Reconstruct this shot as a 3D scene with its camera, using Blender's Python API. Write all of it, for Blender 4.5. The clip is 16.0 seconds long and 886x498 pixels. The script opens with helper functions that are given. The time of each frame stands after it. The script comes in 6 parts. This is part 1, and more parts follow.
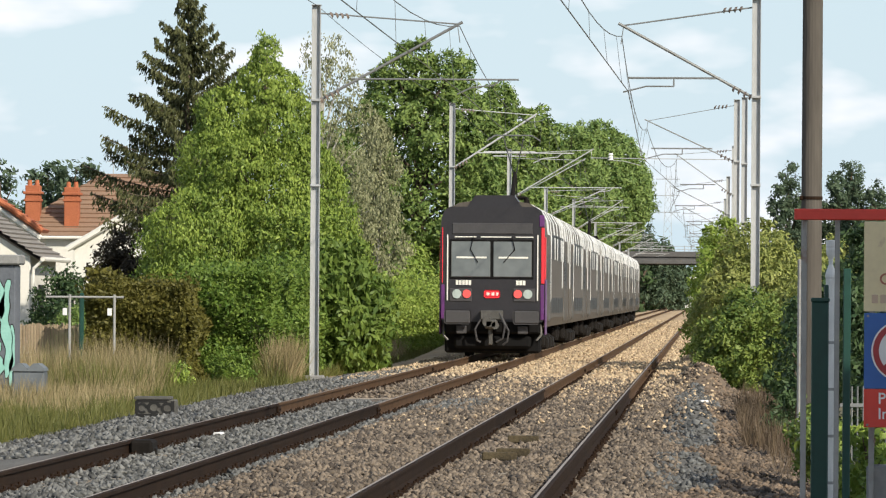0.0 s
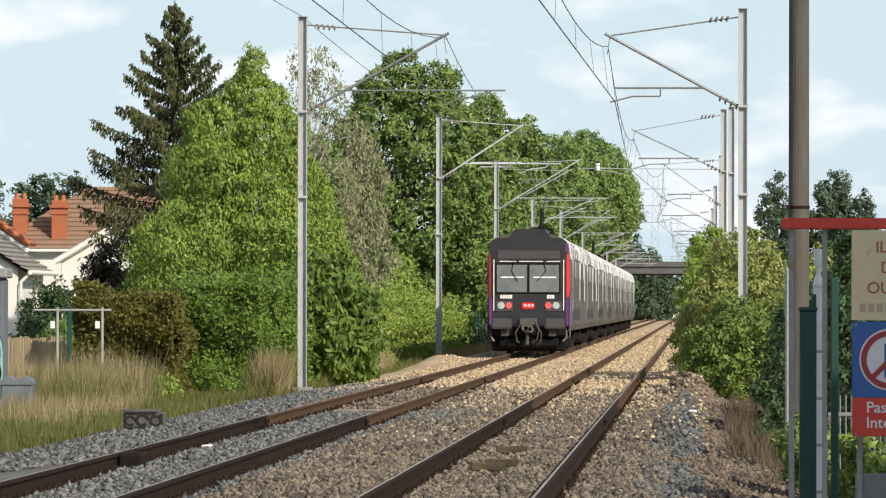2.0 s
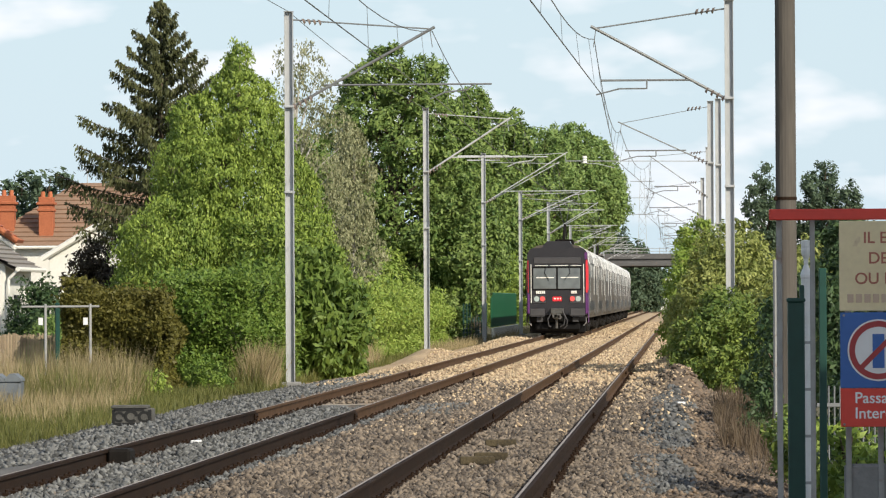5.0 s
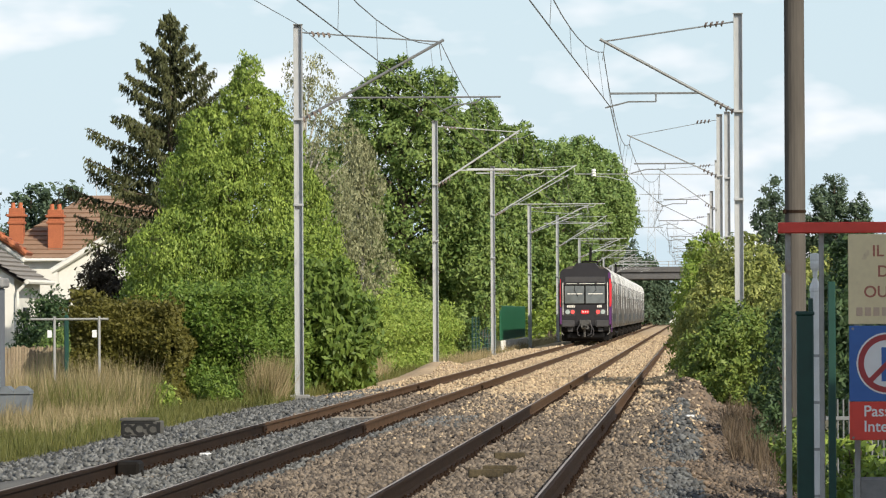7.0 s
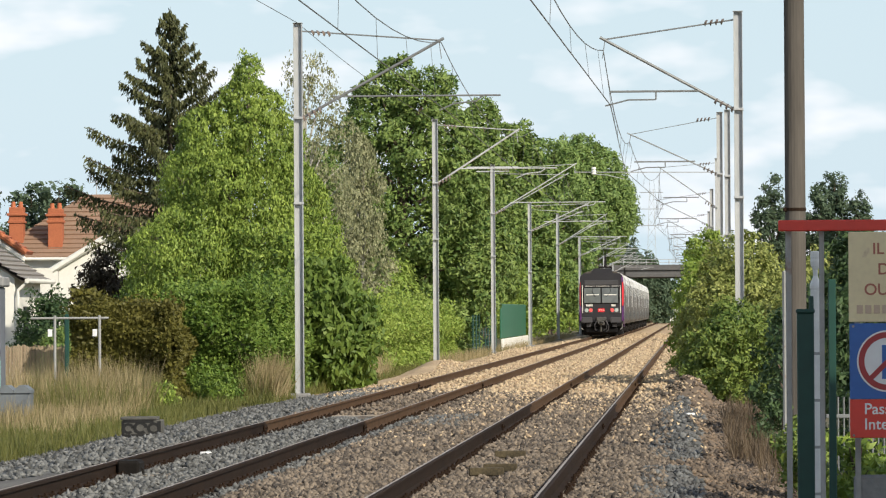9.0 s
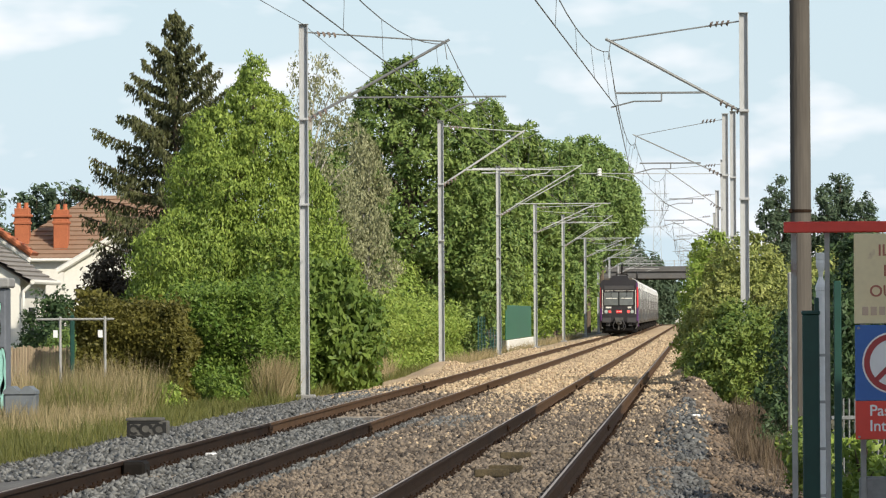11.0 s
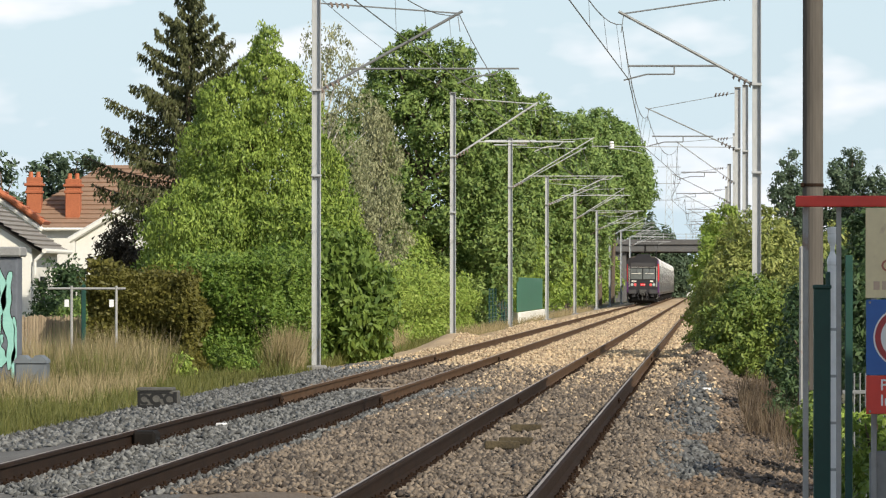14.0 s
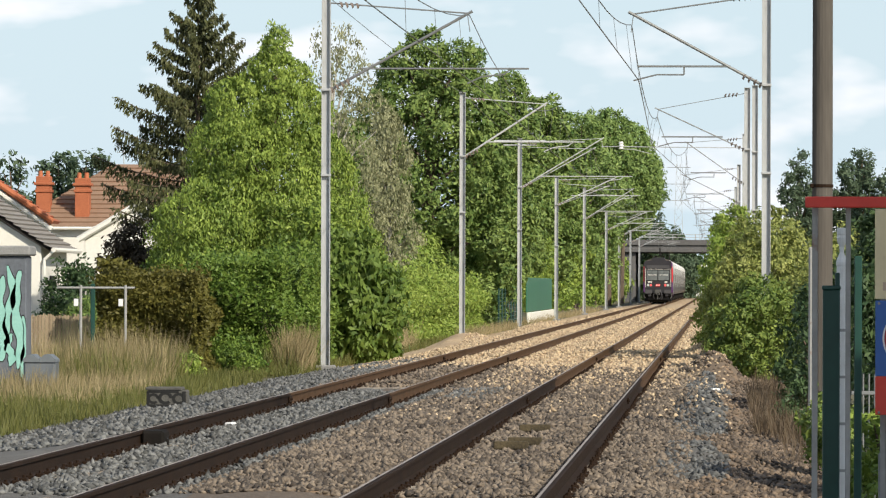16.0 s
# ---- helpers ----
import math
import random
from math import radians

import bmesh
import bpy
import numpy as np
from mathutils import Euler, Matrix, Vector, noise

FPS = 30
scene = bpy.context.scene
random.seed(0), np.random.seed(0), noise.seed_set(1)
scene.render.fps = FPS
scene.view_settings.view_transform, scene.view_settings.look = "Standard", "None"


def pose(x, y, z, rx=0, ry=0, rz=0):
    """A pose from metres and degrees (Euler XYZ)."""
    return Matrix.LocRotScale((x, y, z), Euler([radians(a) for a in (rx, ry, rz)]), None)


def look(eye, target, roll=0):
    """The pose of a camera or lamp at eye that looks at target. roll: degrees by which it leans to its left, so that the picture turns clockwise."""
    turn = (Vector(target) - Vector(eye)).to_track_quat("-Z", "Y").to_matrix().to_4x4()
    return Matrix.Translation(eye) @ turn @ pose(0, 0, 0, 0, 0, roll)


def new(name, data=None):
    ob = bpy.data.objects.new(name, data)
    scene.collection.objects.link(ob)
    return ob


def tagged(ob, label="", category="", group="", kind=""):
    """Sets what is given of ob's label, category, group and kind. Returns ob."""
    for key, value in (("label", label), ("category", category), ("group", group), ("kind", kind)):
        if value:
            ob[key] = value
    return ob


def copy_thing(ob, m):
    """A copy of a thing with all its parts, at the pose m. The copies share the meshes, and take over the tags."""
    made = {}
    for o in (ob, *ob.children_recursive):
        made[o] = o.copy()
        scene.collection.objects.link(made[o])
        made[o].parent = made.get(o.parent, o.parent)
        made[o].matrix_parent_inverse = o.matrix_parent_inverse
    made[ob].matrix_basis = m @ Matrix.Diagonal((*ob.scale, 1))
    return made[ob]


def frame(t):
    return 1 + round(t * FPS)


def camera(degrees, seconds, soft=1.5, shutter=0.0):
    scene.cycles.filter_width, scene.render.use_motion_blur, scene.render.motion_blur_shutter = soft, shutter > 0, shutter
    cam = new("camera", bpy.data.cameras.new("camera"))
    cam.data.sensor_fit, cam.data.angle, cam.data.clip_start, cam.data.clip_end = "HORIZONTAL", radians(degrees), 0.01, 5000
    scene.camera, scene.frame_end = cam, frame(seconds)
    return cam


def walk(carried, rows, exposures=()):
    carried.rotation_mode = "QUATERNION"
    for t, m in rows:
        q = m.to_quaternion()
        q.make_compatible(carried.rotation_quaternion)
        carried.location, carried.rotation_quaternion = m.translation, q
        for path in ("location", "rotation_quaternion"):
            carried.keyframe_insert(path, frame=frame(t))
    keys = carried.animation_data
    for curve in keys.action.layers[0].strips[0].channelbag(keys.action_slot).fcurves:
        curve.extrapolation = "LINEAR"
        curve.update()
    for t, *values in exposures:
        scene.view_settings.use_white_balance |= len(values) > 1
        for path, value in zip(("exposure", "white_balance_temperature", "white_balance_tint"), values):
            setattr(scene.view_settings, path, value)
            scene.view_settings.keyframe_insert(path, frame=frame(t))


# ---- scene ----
# ---- the camera: one standpoint by the track, hand-held, panning slightly ----
LENS = 9.337
K = 1.28            # the plan's distances along the line, times this, are metres
EYE = (0.0, 0.0, 1.64)
PATH = [
    (0, 90.4953, -0.3973, 2.7869),
    (0.5, 90.6010, -0.3512, 2.6652),
    (1, 90.6255, -0.3542, 2.7119),
    (1.5, 90.5685, -0.3473, 2.7277),
    (2, 90.6131, -0.0933, 2.6576),
    (2.5, 90.6554, 0.0311, 2.5974),
    (3, 90.7181, -0.0259, 2.5189),
    (3.5, 90.6625, 0.0000, 2.6064),
    (4, 90.6095, 0.2141, 2.5034),
    (4.2, 90.5425, 0.3128, 2.5080),
    (6.5, 90.6269, 0.3425, 2.5436),
    (7, 90.6831, 0.2839, 2.6247),
    (7.5, 90.6707, 0.3788, 2.5803),
    (8, 90.6971, 0.3468, 2.6264),
    (8.5, 90.6804, 0.3968, 2.6643),
    (9, 90.6662, 0.3751, 2.6286),
    (11.3, 90.6806, 0.3100, 2.7110),
    (11.5, 90.6199, 0.2062, 2.7094),
    (12, 90.4994, 0.0688, 2.7538),
    (12.5, 90.5009, -0.0226, 2.7375),
    (13, 90.5367, -0.0688, 2.8074),
    (13.5, 90.5310, -0.0093, 2.8383),
    (14, 90.3819, -0.0402, 2.8053),
    (14.5, 90.4205, -0.0365, 2.8370),
    (15, 90.3538, -0.0785, 2.9258),
    (15.5, 90.4451, -0.1511, 2.8879),
    (16, 90.3814, -0.1702, 2.9032),
]
cam = camera(LENS, 16.0, soft=1.2)
walk(cam, [(t, pose(*EYE, rx, ry, rz)) for t, rx, ry, rz in PATH])

# ---- daylight: low evening sun from the right ----
SUN_AZ, SUN_EL = radians(140), radians(32)      # azimuth from +Y towards +X
sun_way = Vector((math.sin(SUN_AZ) * math.cos(SUN_EL), math.cos(SUN_AZ) * math.cos(SUN_EL), math.sin(SUN_EL)))
sun = new("sun", bpy.data.lights.new("sun", "SUN"))
sun.data.energy, sun.data.angle, sun.data.color = 5.0, radians(0.6), (1.0, 0.92, 0.77)
sun.matrix_world = look(sun_way * 100, (0, 0, 0))
scene.view_settings.exposure = 0.0


def make_world():
    w = bpy.data.worlds.new("sky")
    scene.world = w
    w.use_nodes = True
    n, l = w.node_tree.nodes, w.node_tree.links
    n.clear()
    out, bg = n.new("ShaderNodeOutputWorld"), n.new("ShaderNodeBackground")
    sky = n.new("ShaderNodeTexSky")
    sky.sky_type, sky.sun_disc = "NISHITA", False
    sky.sun_elevation, sky.sun_rotation = SUN_EL, SUN_AZ
    sky.air_density, sky.dust_density, sky.ozone_density = 1.0, 1.2, 1.6
    # thin haze over the blue, and soft fair-weather clouds
    haze, mix = n.new("ShaderNodeMix"), n.new("ShaderNodeMix")
    haze.data_type = mix.data_type = "RGBA"
    sep, band = n.new("ShaderNodeSeparateXYZ"), n.new("ShaderNodeMapRange")
    band.inputs["From Min"].default_value, band.inputs["From Max"].default_value = 0.0, 0.36
    band.inputs["To Min"].default_value, band.inputs["To Max"].default_value = 0.835, 0.06
    l.new(band.outputs["Result"], haze.inputs[0])
    haze.inputs[7].default_value = (7.45, 9.2, 10.45, 1)
    mix.inputs[7].default_value = (10.2, 10.4, 10.8, 1)
    tc, mp = n.new("ShaderNodeTexCoord"), n.new("ShaderNodeMapping")
    mp.inputs["Scale"].default_value = (26, 26, 66)
    mp.inputs["Location"].default_value = (3.1, 1.7, 0.4)
    nz = n.new("ShaderNodeTexNoise")
    nz.inputs["Scale"].default_value, nz.inputs["Detail"].default_value = 1.0, 4
    ramp = n.new("ShaderNodeValToRGB")
    ramp.color_ramp.elements[0].position, ramp.color_ramp.elements[1].position = 0.52, 0.68
    ramp.color_ramp.elements[0].color = (0.0, 0.0, 0.0, 1)
    ramp.color_ramp.elements[1].color = (1.0, 1.0, 1.0, 1)
    l.new(tc.outputs["Generated"], sep.inputs["Vector"])
    l.new(sep.outputs["Z"], band.inputs["Value"])
    l.new(tc.outputs["Generated"], mp.inputs["Vector"])
    l.new(mp.outputs["Vector"], nz.inputs["Vector"])
    l.new(nz.outputs["Fac"], ramp.inputs["Fac"])
    l.new(sky.outputs["Color"], haze.inputs[6])
    l.new(haze.outputs[2], mix.inputs[6])
    l.new(ramp.outputs["Color"], mix.inputs[0])
    l.new(mix.outputs[2], bg.inputs["Color"])
    bg.inputs["Strength"].default_value = 0.1
    l.new(bg.outputs["Background"], out.inputs["Surface"])


make_world()


# ---- materials ----
def mat(name, a, b=None, rough=0.7, metal=0.0, scale=2.0, fine=40.0, bump=0.0, bump_scale=None, spot=None, spot_at=0.62, spec=0.5, random_part="", stretch=(1, 1, 1), island=0.45):
    """Two base colours mixed by a coarse and a fine noise; optional spots of wear, bump, and a per-object or per-leaf variation."""
    m = bpy.data.materials.new(name)
    m.use_nodes = True
    n, l = m.node_tree.nodes, m.node_tree.links
    p = n["Principled BSDF"]
    b = b or tuple(c * 0.75 for c in a)
    tc, mp = n.new("ShaderNodeTexCoord"), n.new("ShaderNodeMapping")
    mp.inputs["Scale"].default_value = stretch
    l.new(tc.outputs["Object"], mp.inputs["Vector"])

    def noise_node(s, detail):
        k = n.new("ShaderNodeTexNoise")
        k.inputs["Scale"].default_value, k.inputs["Detail"].default_value = s, detail
        l.new(mp.outputs["Vector"], k.inputs["Vector"])
        return k.outputs["Fac"]

    def math_node(op, x, y):
        k = n.new("ShaderNodeMath")
        k.operation = op
        for i, v in enumerate((x, y)):
            if isinstance(v, (int, float)):
                k.inputs[i].default_value = v
            else:
                l.new(v, k.inputs[i])
        return k.outputs[0]

    f = math_node("ADD", math_node("MULTIPLY", noise_node(scale, 3), 0.55), math_node("MULTIPLY", noise_node(fine, 2), 0.45))
    if random_part == "island":
        g = n.new("ShaderNodeNewGeometry")
        f = math_node("ADD", math_node("MULTIPLY", f, 1 - island), math_node("MULTIPLY", g.outputs["Random Per Island"], island))
    if random_part == "object":
        g = n.new("ShaderNodeObjectInfo")
        f = math_node("ADD", math_node("MULTIPLY", f, 0.6), math_node("MULTIPLY", g.outputs["Random"], 0.4))
    r = n.new("ShaderNodeValToRGB")
    r.color_ramp.elements[0].position, r.color_ramp.elements[1].position = 0.3, 0.7
    r.color_ramp.elements[0].color, r.color_ramp.elements[1].color = (*a, 1), (*b, 1)
    l.new(f, r.inputs["Fac"])
    col = r.outputs["Color"]
    if spot:
        sp = n.new("ShaderNodeValToRGB")
        sp.color_ramp.elements[0].position, sp.color_ramp.elements[1].position = spot_at, spot_at + 0.08
        l.new(noise_node(scale * 2.3, 5), sp.inputs["Fac"])
        mx = n.new("ShaderNodeMix")
        mx.data_type = "RGBA"
        mx.inputs[7].default_value = (*spot, 1)
        l.new(sp.outputs["Color"], mx.inputs[0])
        l.new(col, mx.inputs[6])
        col = mx.outputs[2]
    l.new(col, p.inputs["Base Color"])
    p.inputs["Roughness"].default_value, p.inputs["Metallic"].default_value = rough, metal
    p.inputs["Specular IOR Level"].default_value = spec
    if bump:
        bn = n.new("ShaderNodeBump")
        bn.inputs["Strength"].default_value, bn.inputs["Distance"].default_value = bump, 0.02
        l.new(noise_node(bump_scale or fine, 4), bn.inputs["Height"])
        l.new(bn.outputs["Normal"], p.inputs["Normal"])
    return m


def leaf_mat(name, a, b, through_light=0.24):
    m = mat(name, a, b, rough=0.55, scale=0.7, fine=2.6, random_part="island", spec=0.3, island=0.3)
    n, l = m.node_tree.nodes, m.node_tree.links
    p, out = n["Principled BSDF"], n["Material Output"]
    tr, mx = n.new("ShaderNodeBsdfTranslucent"), n.new("ShaderNodeMixShader")
    col = p.inputs["Base Color"].links[0].from_socket
    l.new(col, tr.inputs["Color"])
    mx.inputs[0].default_value = through_light
    l.new(p.outputs[0], mx.inputs[1])
    l.new(tr.outputs[0], mx.inputs[2])
    l.new(mx.outputs[0], out.inputs["Surface"])
    return m


def glow(name, color, strength):
    m = bpy.data.materials.new(name)
    m.use_nodes = True
    p = m.node_tree.nodes["Principled BSDF"]
    p.inputs["Base Color"].default_value = (*color, 1)
    p.inputs["Emission Color"].default_value = (*color, 1)
    p.inputs["Emission Strength"].default_value = strength
    return m


M = {}
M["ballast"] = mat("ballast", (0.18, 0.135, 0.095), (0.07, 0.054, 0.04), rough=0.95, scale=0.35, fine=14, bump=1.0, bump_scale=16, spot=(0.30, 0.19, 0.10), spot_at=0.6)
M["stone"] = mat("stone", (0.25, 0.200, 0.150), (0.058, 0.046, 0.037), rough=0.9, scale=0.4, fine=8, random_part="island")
M["stone_blue"] = mat("stone_blue", (0.205, 0.207, 0.200), (0.052, 0.053, 0.051), rough=0.9, scale=0.5, fine=8, random_part="island")
M["ballast_grey"] = mat("ballast_grey", (0.17, 0.162, 0.148), (0.075, 0.071, 0.066), rough=0.95, scale=0.5, fine=14, bump=1.0, bump_scale=16)
M["stone_slate"] = mat("stone_slate", (0.165, 0.168, 0.165), (0.045, 0.046, 0.046), rough=0.9, scale=0.5, fine=8, random_part="island")
# tan copies of the ballast: the brightness of sunlit stone is in their colour
M["ballast_lit_tan"] = mat("ballast_lit_tan", (0.60, 0.45, 0.28), (0.34, 0.24, 0.15), rough=0.95, scale=0.35, fine=14, bump=1.0, bump_scale=16, spot=(0.44, 0.26, 0.12), spot_at=0.6)
M["ballast_half_lit"] = mat("ballast_half_lit", (0.34, 0.255, 0.165), (0.17, 0.128, 0.085), rough=0.95, scale=0.35, fine=14, bump=1.0, bump_scale=16, spot=(0.36, 0.23, 0.12), spot_at=0.6)
M["stone_lit_tan"] = mat("stone_lit_tan", (0.62, 0.48, 0.31), (0.33, 0.245, 0.16), rough=0.9, scale=0.4, fine=8, random_part="island")
M["spoil"] = mat("spoil", (0.20, 0.145, 0.095), (0.10, 0.075, 0.055), rough=1.0, scale=0.7, fine=9, bump=0.9, bump_scale=12, spot=(0.26, 0.17, 0.10), spot_at=0.58)
M["stone_spoil"] = mat("stone_spoil", (0.225, 0.168, 0.12), (0.055, 0.043, 0.034), rough=0.9, scale=0.6, fine=8, random_part="island")
M["soil"] = mat("soil", (0.15, 0.125, 0.068), (0.08, 0.083, 0.036), rough=1.0, scale=0.25, fine=5, bump=0.8, bump_scale=9)
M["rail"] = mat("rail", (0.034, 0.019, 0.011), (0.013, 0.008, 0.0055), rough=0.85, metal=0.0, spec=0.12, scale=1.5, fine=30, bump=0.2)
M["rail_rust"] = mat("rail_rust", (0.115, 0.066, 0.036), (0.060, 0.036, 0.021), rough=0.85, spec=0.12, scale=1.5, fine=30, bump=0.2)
M["railtop"] = mat("railtop", (0.42, 0.35, 0.29), (0.27, 0.21, 0.165), rough=0.5, metal=0.2, spec=0.4, scale=1, fine=30)
M["sleeper"] = mat("sleeper", (0.30, 0.26, 0.21), (0.19, 0.16, 0.13), rough=0.95, scale=3, fine=30, bump=0.4, random_part="object")
M["galv"] = mat("galvanised_steel", (0.50, 0.51, 0.515), (0.38, 0.39, 0.395), rough=0.5, metal=0.25, scale=1.2, fine=14, bump=0.1, stretch=(1, 1, 0.3))
M["bracket"] = mat("bracket_steel", (0.24, 0.25, 0.25), (0.17, 0.175, 0.175), rough=0.55, metal=0.3, scale=1.2, fine=14)
M["arm"] = mat("pale_arm_steel", (0.60, 0.61, 0.61), (0.46, 0.47, 0.47), rough=0.5, metal=0.2, scale=1.2, fine=14)
M["wire"] = mat("copper_wire", (0.12, 0.12, 0.12), (0.20, 0.21, 0.21), rough=0.6, metal=0.6)
M["insul"] = mat("insulator_brown", (0.14, 0.10, 0.08), (0.2, 0.17, 0.15), rough=0.25)


# ---- mesh helpers ----
def mesh_of(name, verts, faces, mats, idx=None, smooth=False):
    me = bpy.data.meshes.new(name)
    me.from_pydata(verts, [], faces)
    for m in mats:
        me.materials.append(m)
    if idx is not None:
        me.polygons.foreach_set("material_index", idx)
    if smooth:
        me.polygons.foreach_set("use_smooth", [True] * len(me.polygons))
    me.update()
    return me


def part(name, bm, material, parent, label=""):
    """Links a bmesh as one mesh object under a thing (or as a thing, with no parent)."""
    me = bpy.data.meshes.new(name)
    bm.to_mesh(me)
    bm.free()
    for m in material if isinstance(material, (list, tuple)) else [material]:
        me.materials.append(m)
    ob = new(name, me)
    ob.parent = parent
    return tagged(ob, label) if label else ob


def thing(name, x, y, z, label, category, group="", kind="", rz=0):
    ob = new(name)
    ob.matrix_basis = pose(x, y * K, z, 0, 0, rz)
    return tagged(ob, label, category, group, kind)


def box(bm, c, s, bevel=0.0, mi=0, m=None):
    """A box of centre c and size s, bevelled."""
    r = bmesh.ops.create_cube(bm, size=1, matrix=Matrix.Translation(c) @ Matrix.Diagonal((*s, 1)))
    vs = r["verts"]
    if bevel:
        es = list({e for v in vs for e in v.link_edges})
        q = bmesh.ops.bevel(bm, geom=es, offset=bevel, segments=1, affect="EDGES")
        vs = list({v for f in q["faces"] for v in f.verts} | {v for v in vs if v.is_valid})
    fs = {f for v in vs for f in v.link_faces}
    for f in fs:
        f.material_index = mi
    if m is not None:
        bmesh.ops.transform(bm, matrix=m, verts=vs)
    return vs


def rod(bm, a, b, r, seg=6, r2=None, mi=0):
    """A round bar from a to b."""
    a, b = Vector(a), Vector(b)
    d = b - a
    m = Matrix.Translation((a + b) / 2) @ d.to_track_quat("Z", "Y").to_matrix().to_4x4()
    q = bmesh.ops.create_cone(bm, cap_ends=True, segments=seg, radius1=r, radius2=r if r2 is None else r2, depth=d.length, matrix=m)
    for f in {f for v in q["verts"] for f in v.link_faces}:
        f.material_index = mi
    return q["verts"]


def chain(bm, pts, r, seg=5, mi=0):
    for a, b in zip(pts, pts[1:]):
        rod(bm, a, b, r, seg, mi=mi)


def prism(bm, section, y0, y1, mi=0):
    """A section of (x, z) points drawn out from y0 to y1."""
    a = [bm.verts.new((x, y0, z)) for x, z in section]
    b = [bm.verts.new((x, y1, z)) for x, z in section]
    k = len(a)
    fs = [bm.faces.new((a[i], a[(i + 1) % k], b[(i + 1) % k], b[i])) for i in range(k)]
    fs += [bm.faces.new(a[::-1]), bm.faces.new(b)]
    for f in fs:
        f.material_index = mi
    return fs


def quad_cloud(name, centre, u, v, mats, idx=None):
    """Many four-cornered leaves: numpy arrays of centres and half axes."""
    k = len(centre)
    # a leaf is a lozenge, folded a little along its length
    n = np.cross(u, v)
    n /= np.linalg.norm(n, axis=1)[:, None] + 1e-9
    fold = n * np.linalg.norm(v, axis=1)[:, None] * 0.35
    co = np.stack([centre - u, centre - v + fold - u * 0.15, centre + u, centre + v + fold - u * 0.15], 1).reshape(-1, 3)
    me = bpy.data.meshes.new(name)
    me.vertices.add(4 * k)
    me.vertices.foreach_set("co", co.astype(np.float32).ravel())
    me.loops.add(4 * k)
    me.loops.foreach_set("vertex_index", np.arange(4 * k, dtype=np.int32))
    me.polygons.add(k)
    me.polygons.foreach_set("loop_start", np.arange(0, 4 * k, 4, dtype=np.int32))
    for m in mats:
        me.materials.append(m)
    if idx is not None:
        me.polygons.foreach_set("material_index", idx.astype(np.int32))
    me.update(calc_edges=True)
    return me


def unit(rng, k):
    d = rng.normal(size=(k, 3))
    return d / np.linalg.norm(d, axis=1)[:, None]


def lobes_cloud(rng, lobes, count, size, droop=0.0, depth=0.35, clump=0.35):
    """Leaf centres and axes over a set of ellipsoid lobes (x, y, z, rx, ry, rz): leaves sit on the outside of small puffs that cover each lobe, with a thinner fill inside."""
    lobes = np.array(lobes, float)
    area = lobes[:, 3] * lobes[:, 5] + lobes[:, 4] * lobes[:, 5] + lobes[:, 3] * lobes[:, 4]
    airy = depth > 0.7
    per = 26 if airy else 44
    want = max(6, int(count * (0.75 if airy else 0.86)) // per)
    which = rng.choice(len(lobes), want * 4, p=area / area.sum())
    d = unit(rng, len(which))
    r = 1 - (depth * rng.random(len(which)) ** 1.3 if airy else 0.16 * rng.random(len(which)))
    r *= 1 + 0.10 * np.sin(d[:, 0] * 5 + which) * np.sin(d[:, 2] * 6 + which * 2)
    c = lobes[which, :3] + d * lobes[which, 3:] * r[:, None]
    if not airy:
        # puffs buried in another lobe are never seen
        rel = (c[:, None, :] - lobes[None, :, :3]) / lobes[None, :, 3:]
        inside = (rel ** 2).sum(2) < 0.62
        inside[np.arange(len(c)), which] = False
        free = ~inside.any(1)
        c, d, which = c[free], d[free], which[free]
    c, d, which = c[:want], d[:want], which[:want]
    k = len(c)
    rp = np.clip(lobes[which, 3:].mean(1) * 0.24, clump, clump * 3.0) * rng.uniform(0.6, 1.35, k)
    rep = np.repeat(np.arange(k), per)
    e = unit(rng, k * per) + d[rep] * 0.7 + np.array([0, 0, 0.35])
    e /= np.linalg.norm(e, axis=1)[:, None] + 1e-9
    cc = c[rep] + e * (rp[rep] * (1.0 - 0.45 * rng.random(k * per) ** 2))[:, None] * np.array([1, 1, 0.75])
    cc += rng.normal(size=cc.shape) * size * 0.95
    cc[:, 2] -= droop * 0.25 * rp[rep] * rng.random(len(cc))
    # thin fill deeper in the lobes
    m = count - k * per
    if m > 0:
        w = rng.choice(len(lobes), m, p=area / area.sum())
        g = unit(rng, m)
        cc = np.concatenate([cc, lobes[w, :3] + g * lobes[w, 3:] * rng.uniform(0.55, 0.95, m)[:, None]])
        e = np.concatenate([e, g])
    n = e * 0.95 + unit(rng, len(cc)) * 0.62 + np.array([0, 0, 0.12])
    u = np.cross(n, unit(rng, len(cc)))
    u[:, 2] -= droop
    u /= np.linalg.norm(u, axis=1)[:, None] + 1e-9
    v = np.cross(u, n)
    v /= np.linalg.norm(v, axis=1)[:, None] + 1e-9
    s = size * (0.6 + 0.8 * rng.random(len(cc)))[:, None]
    return cc, u * s, v * s * 0.42


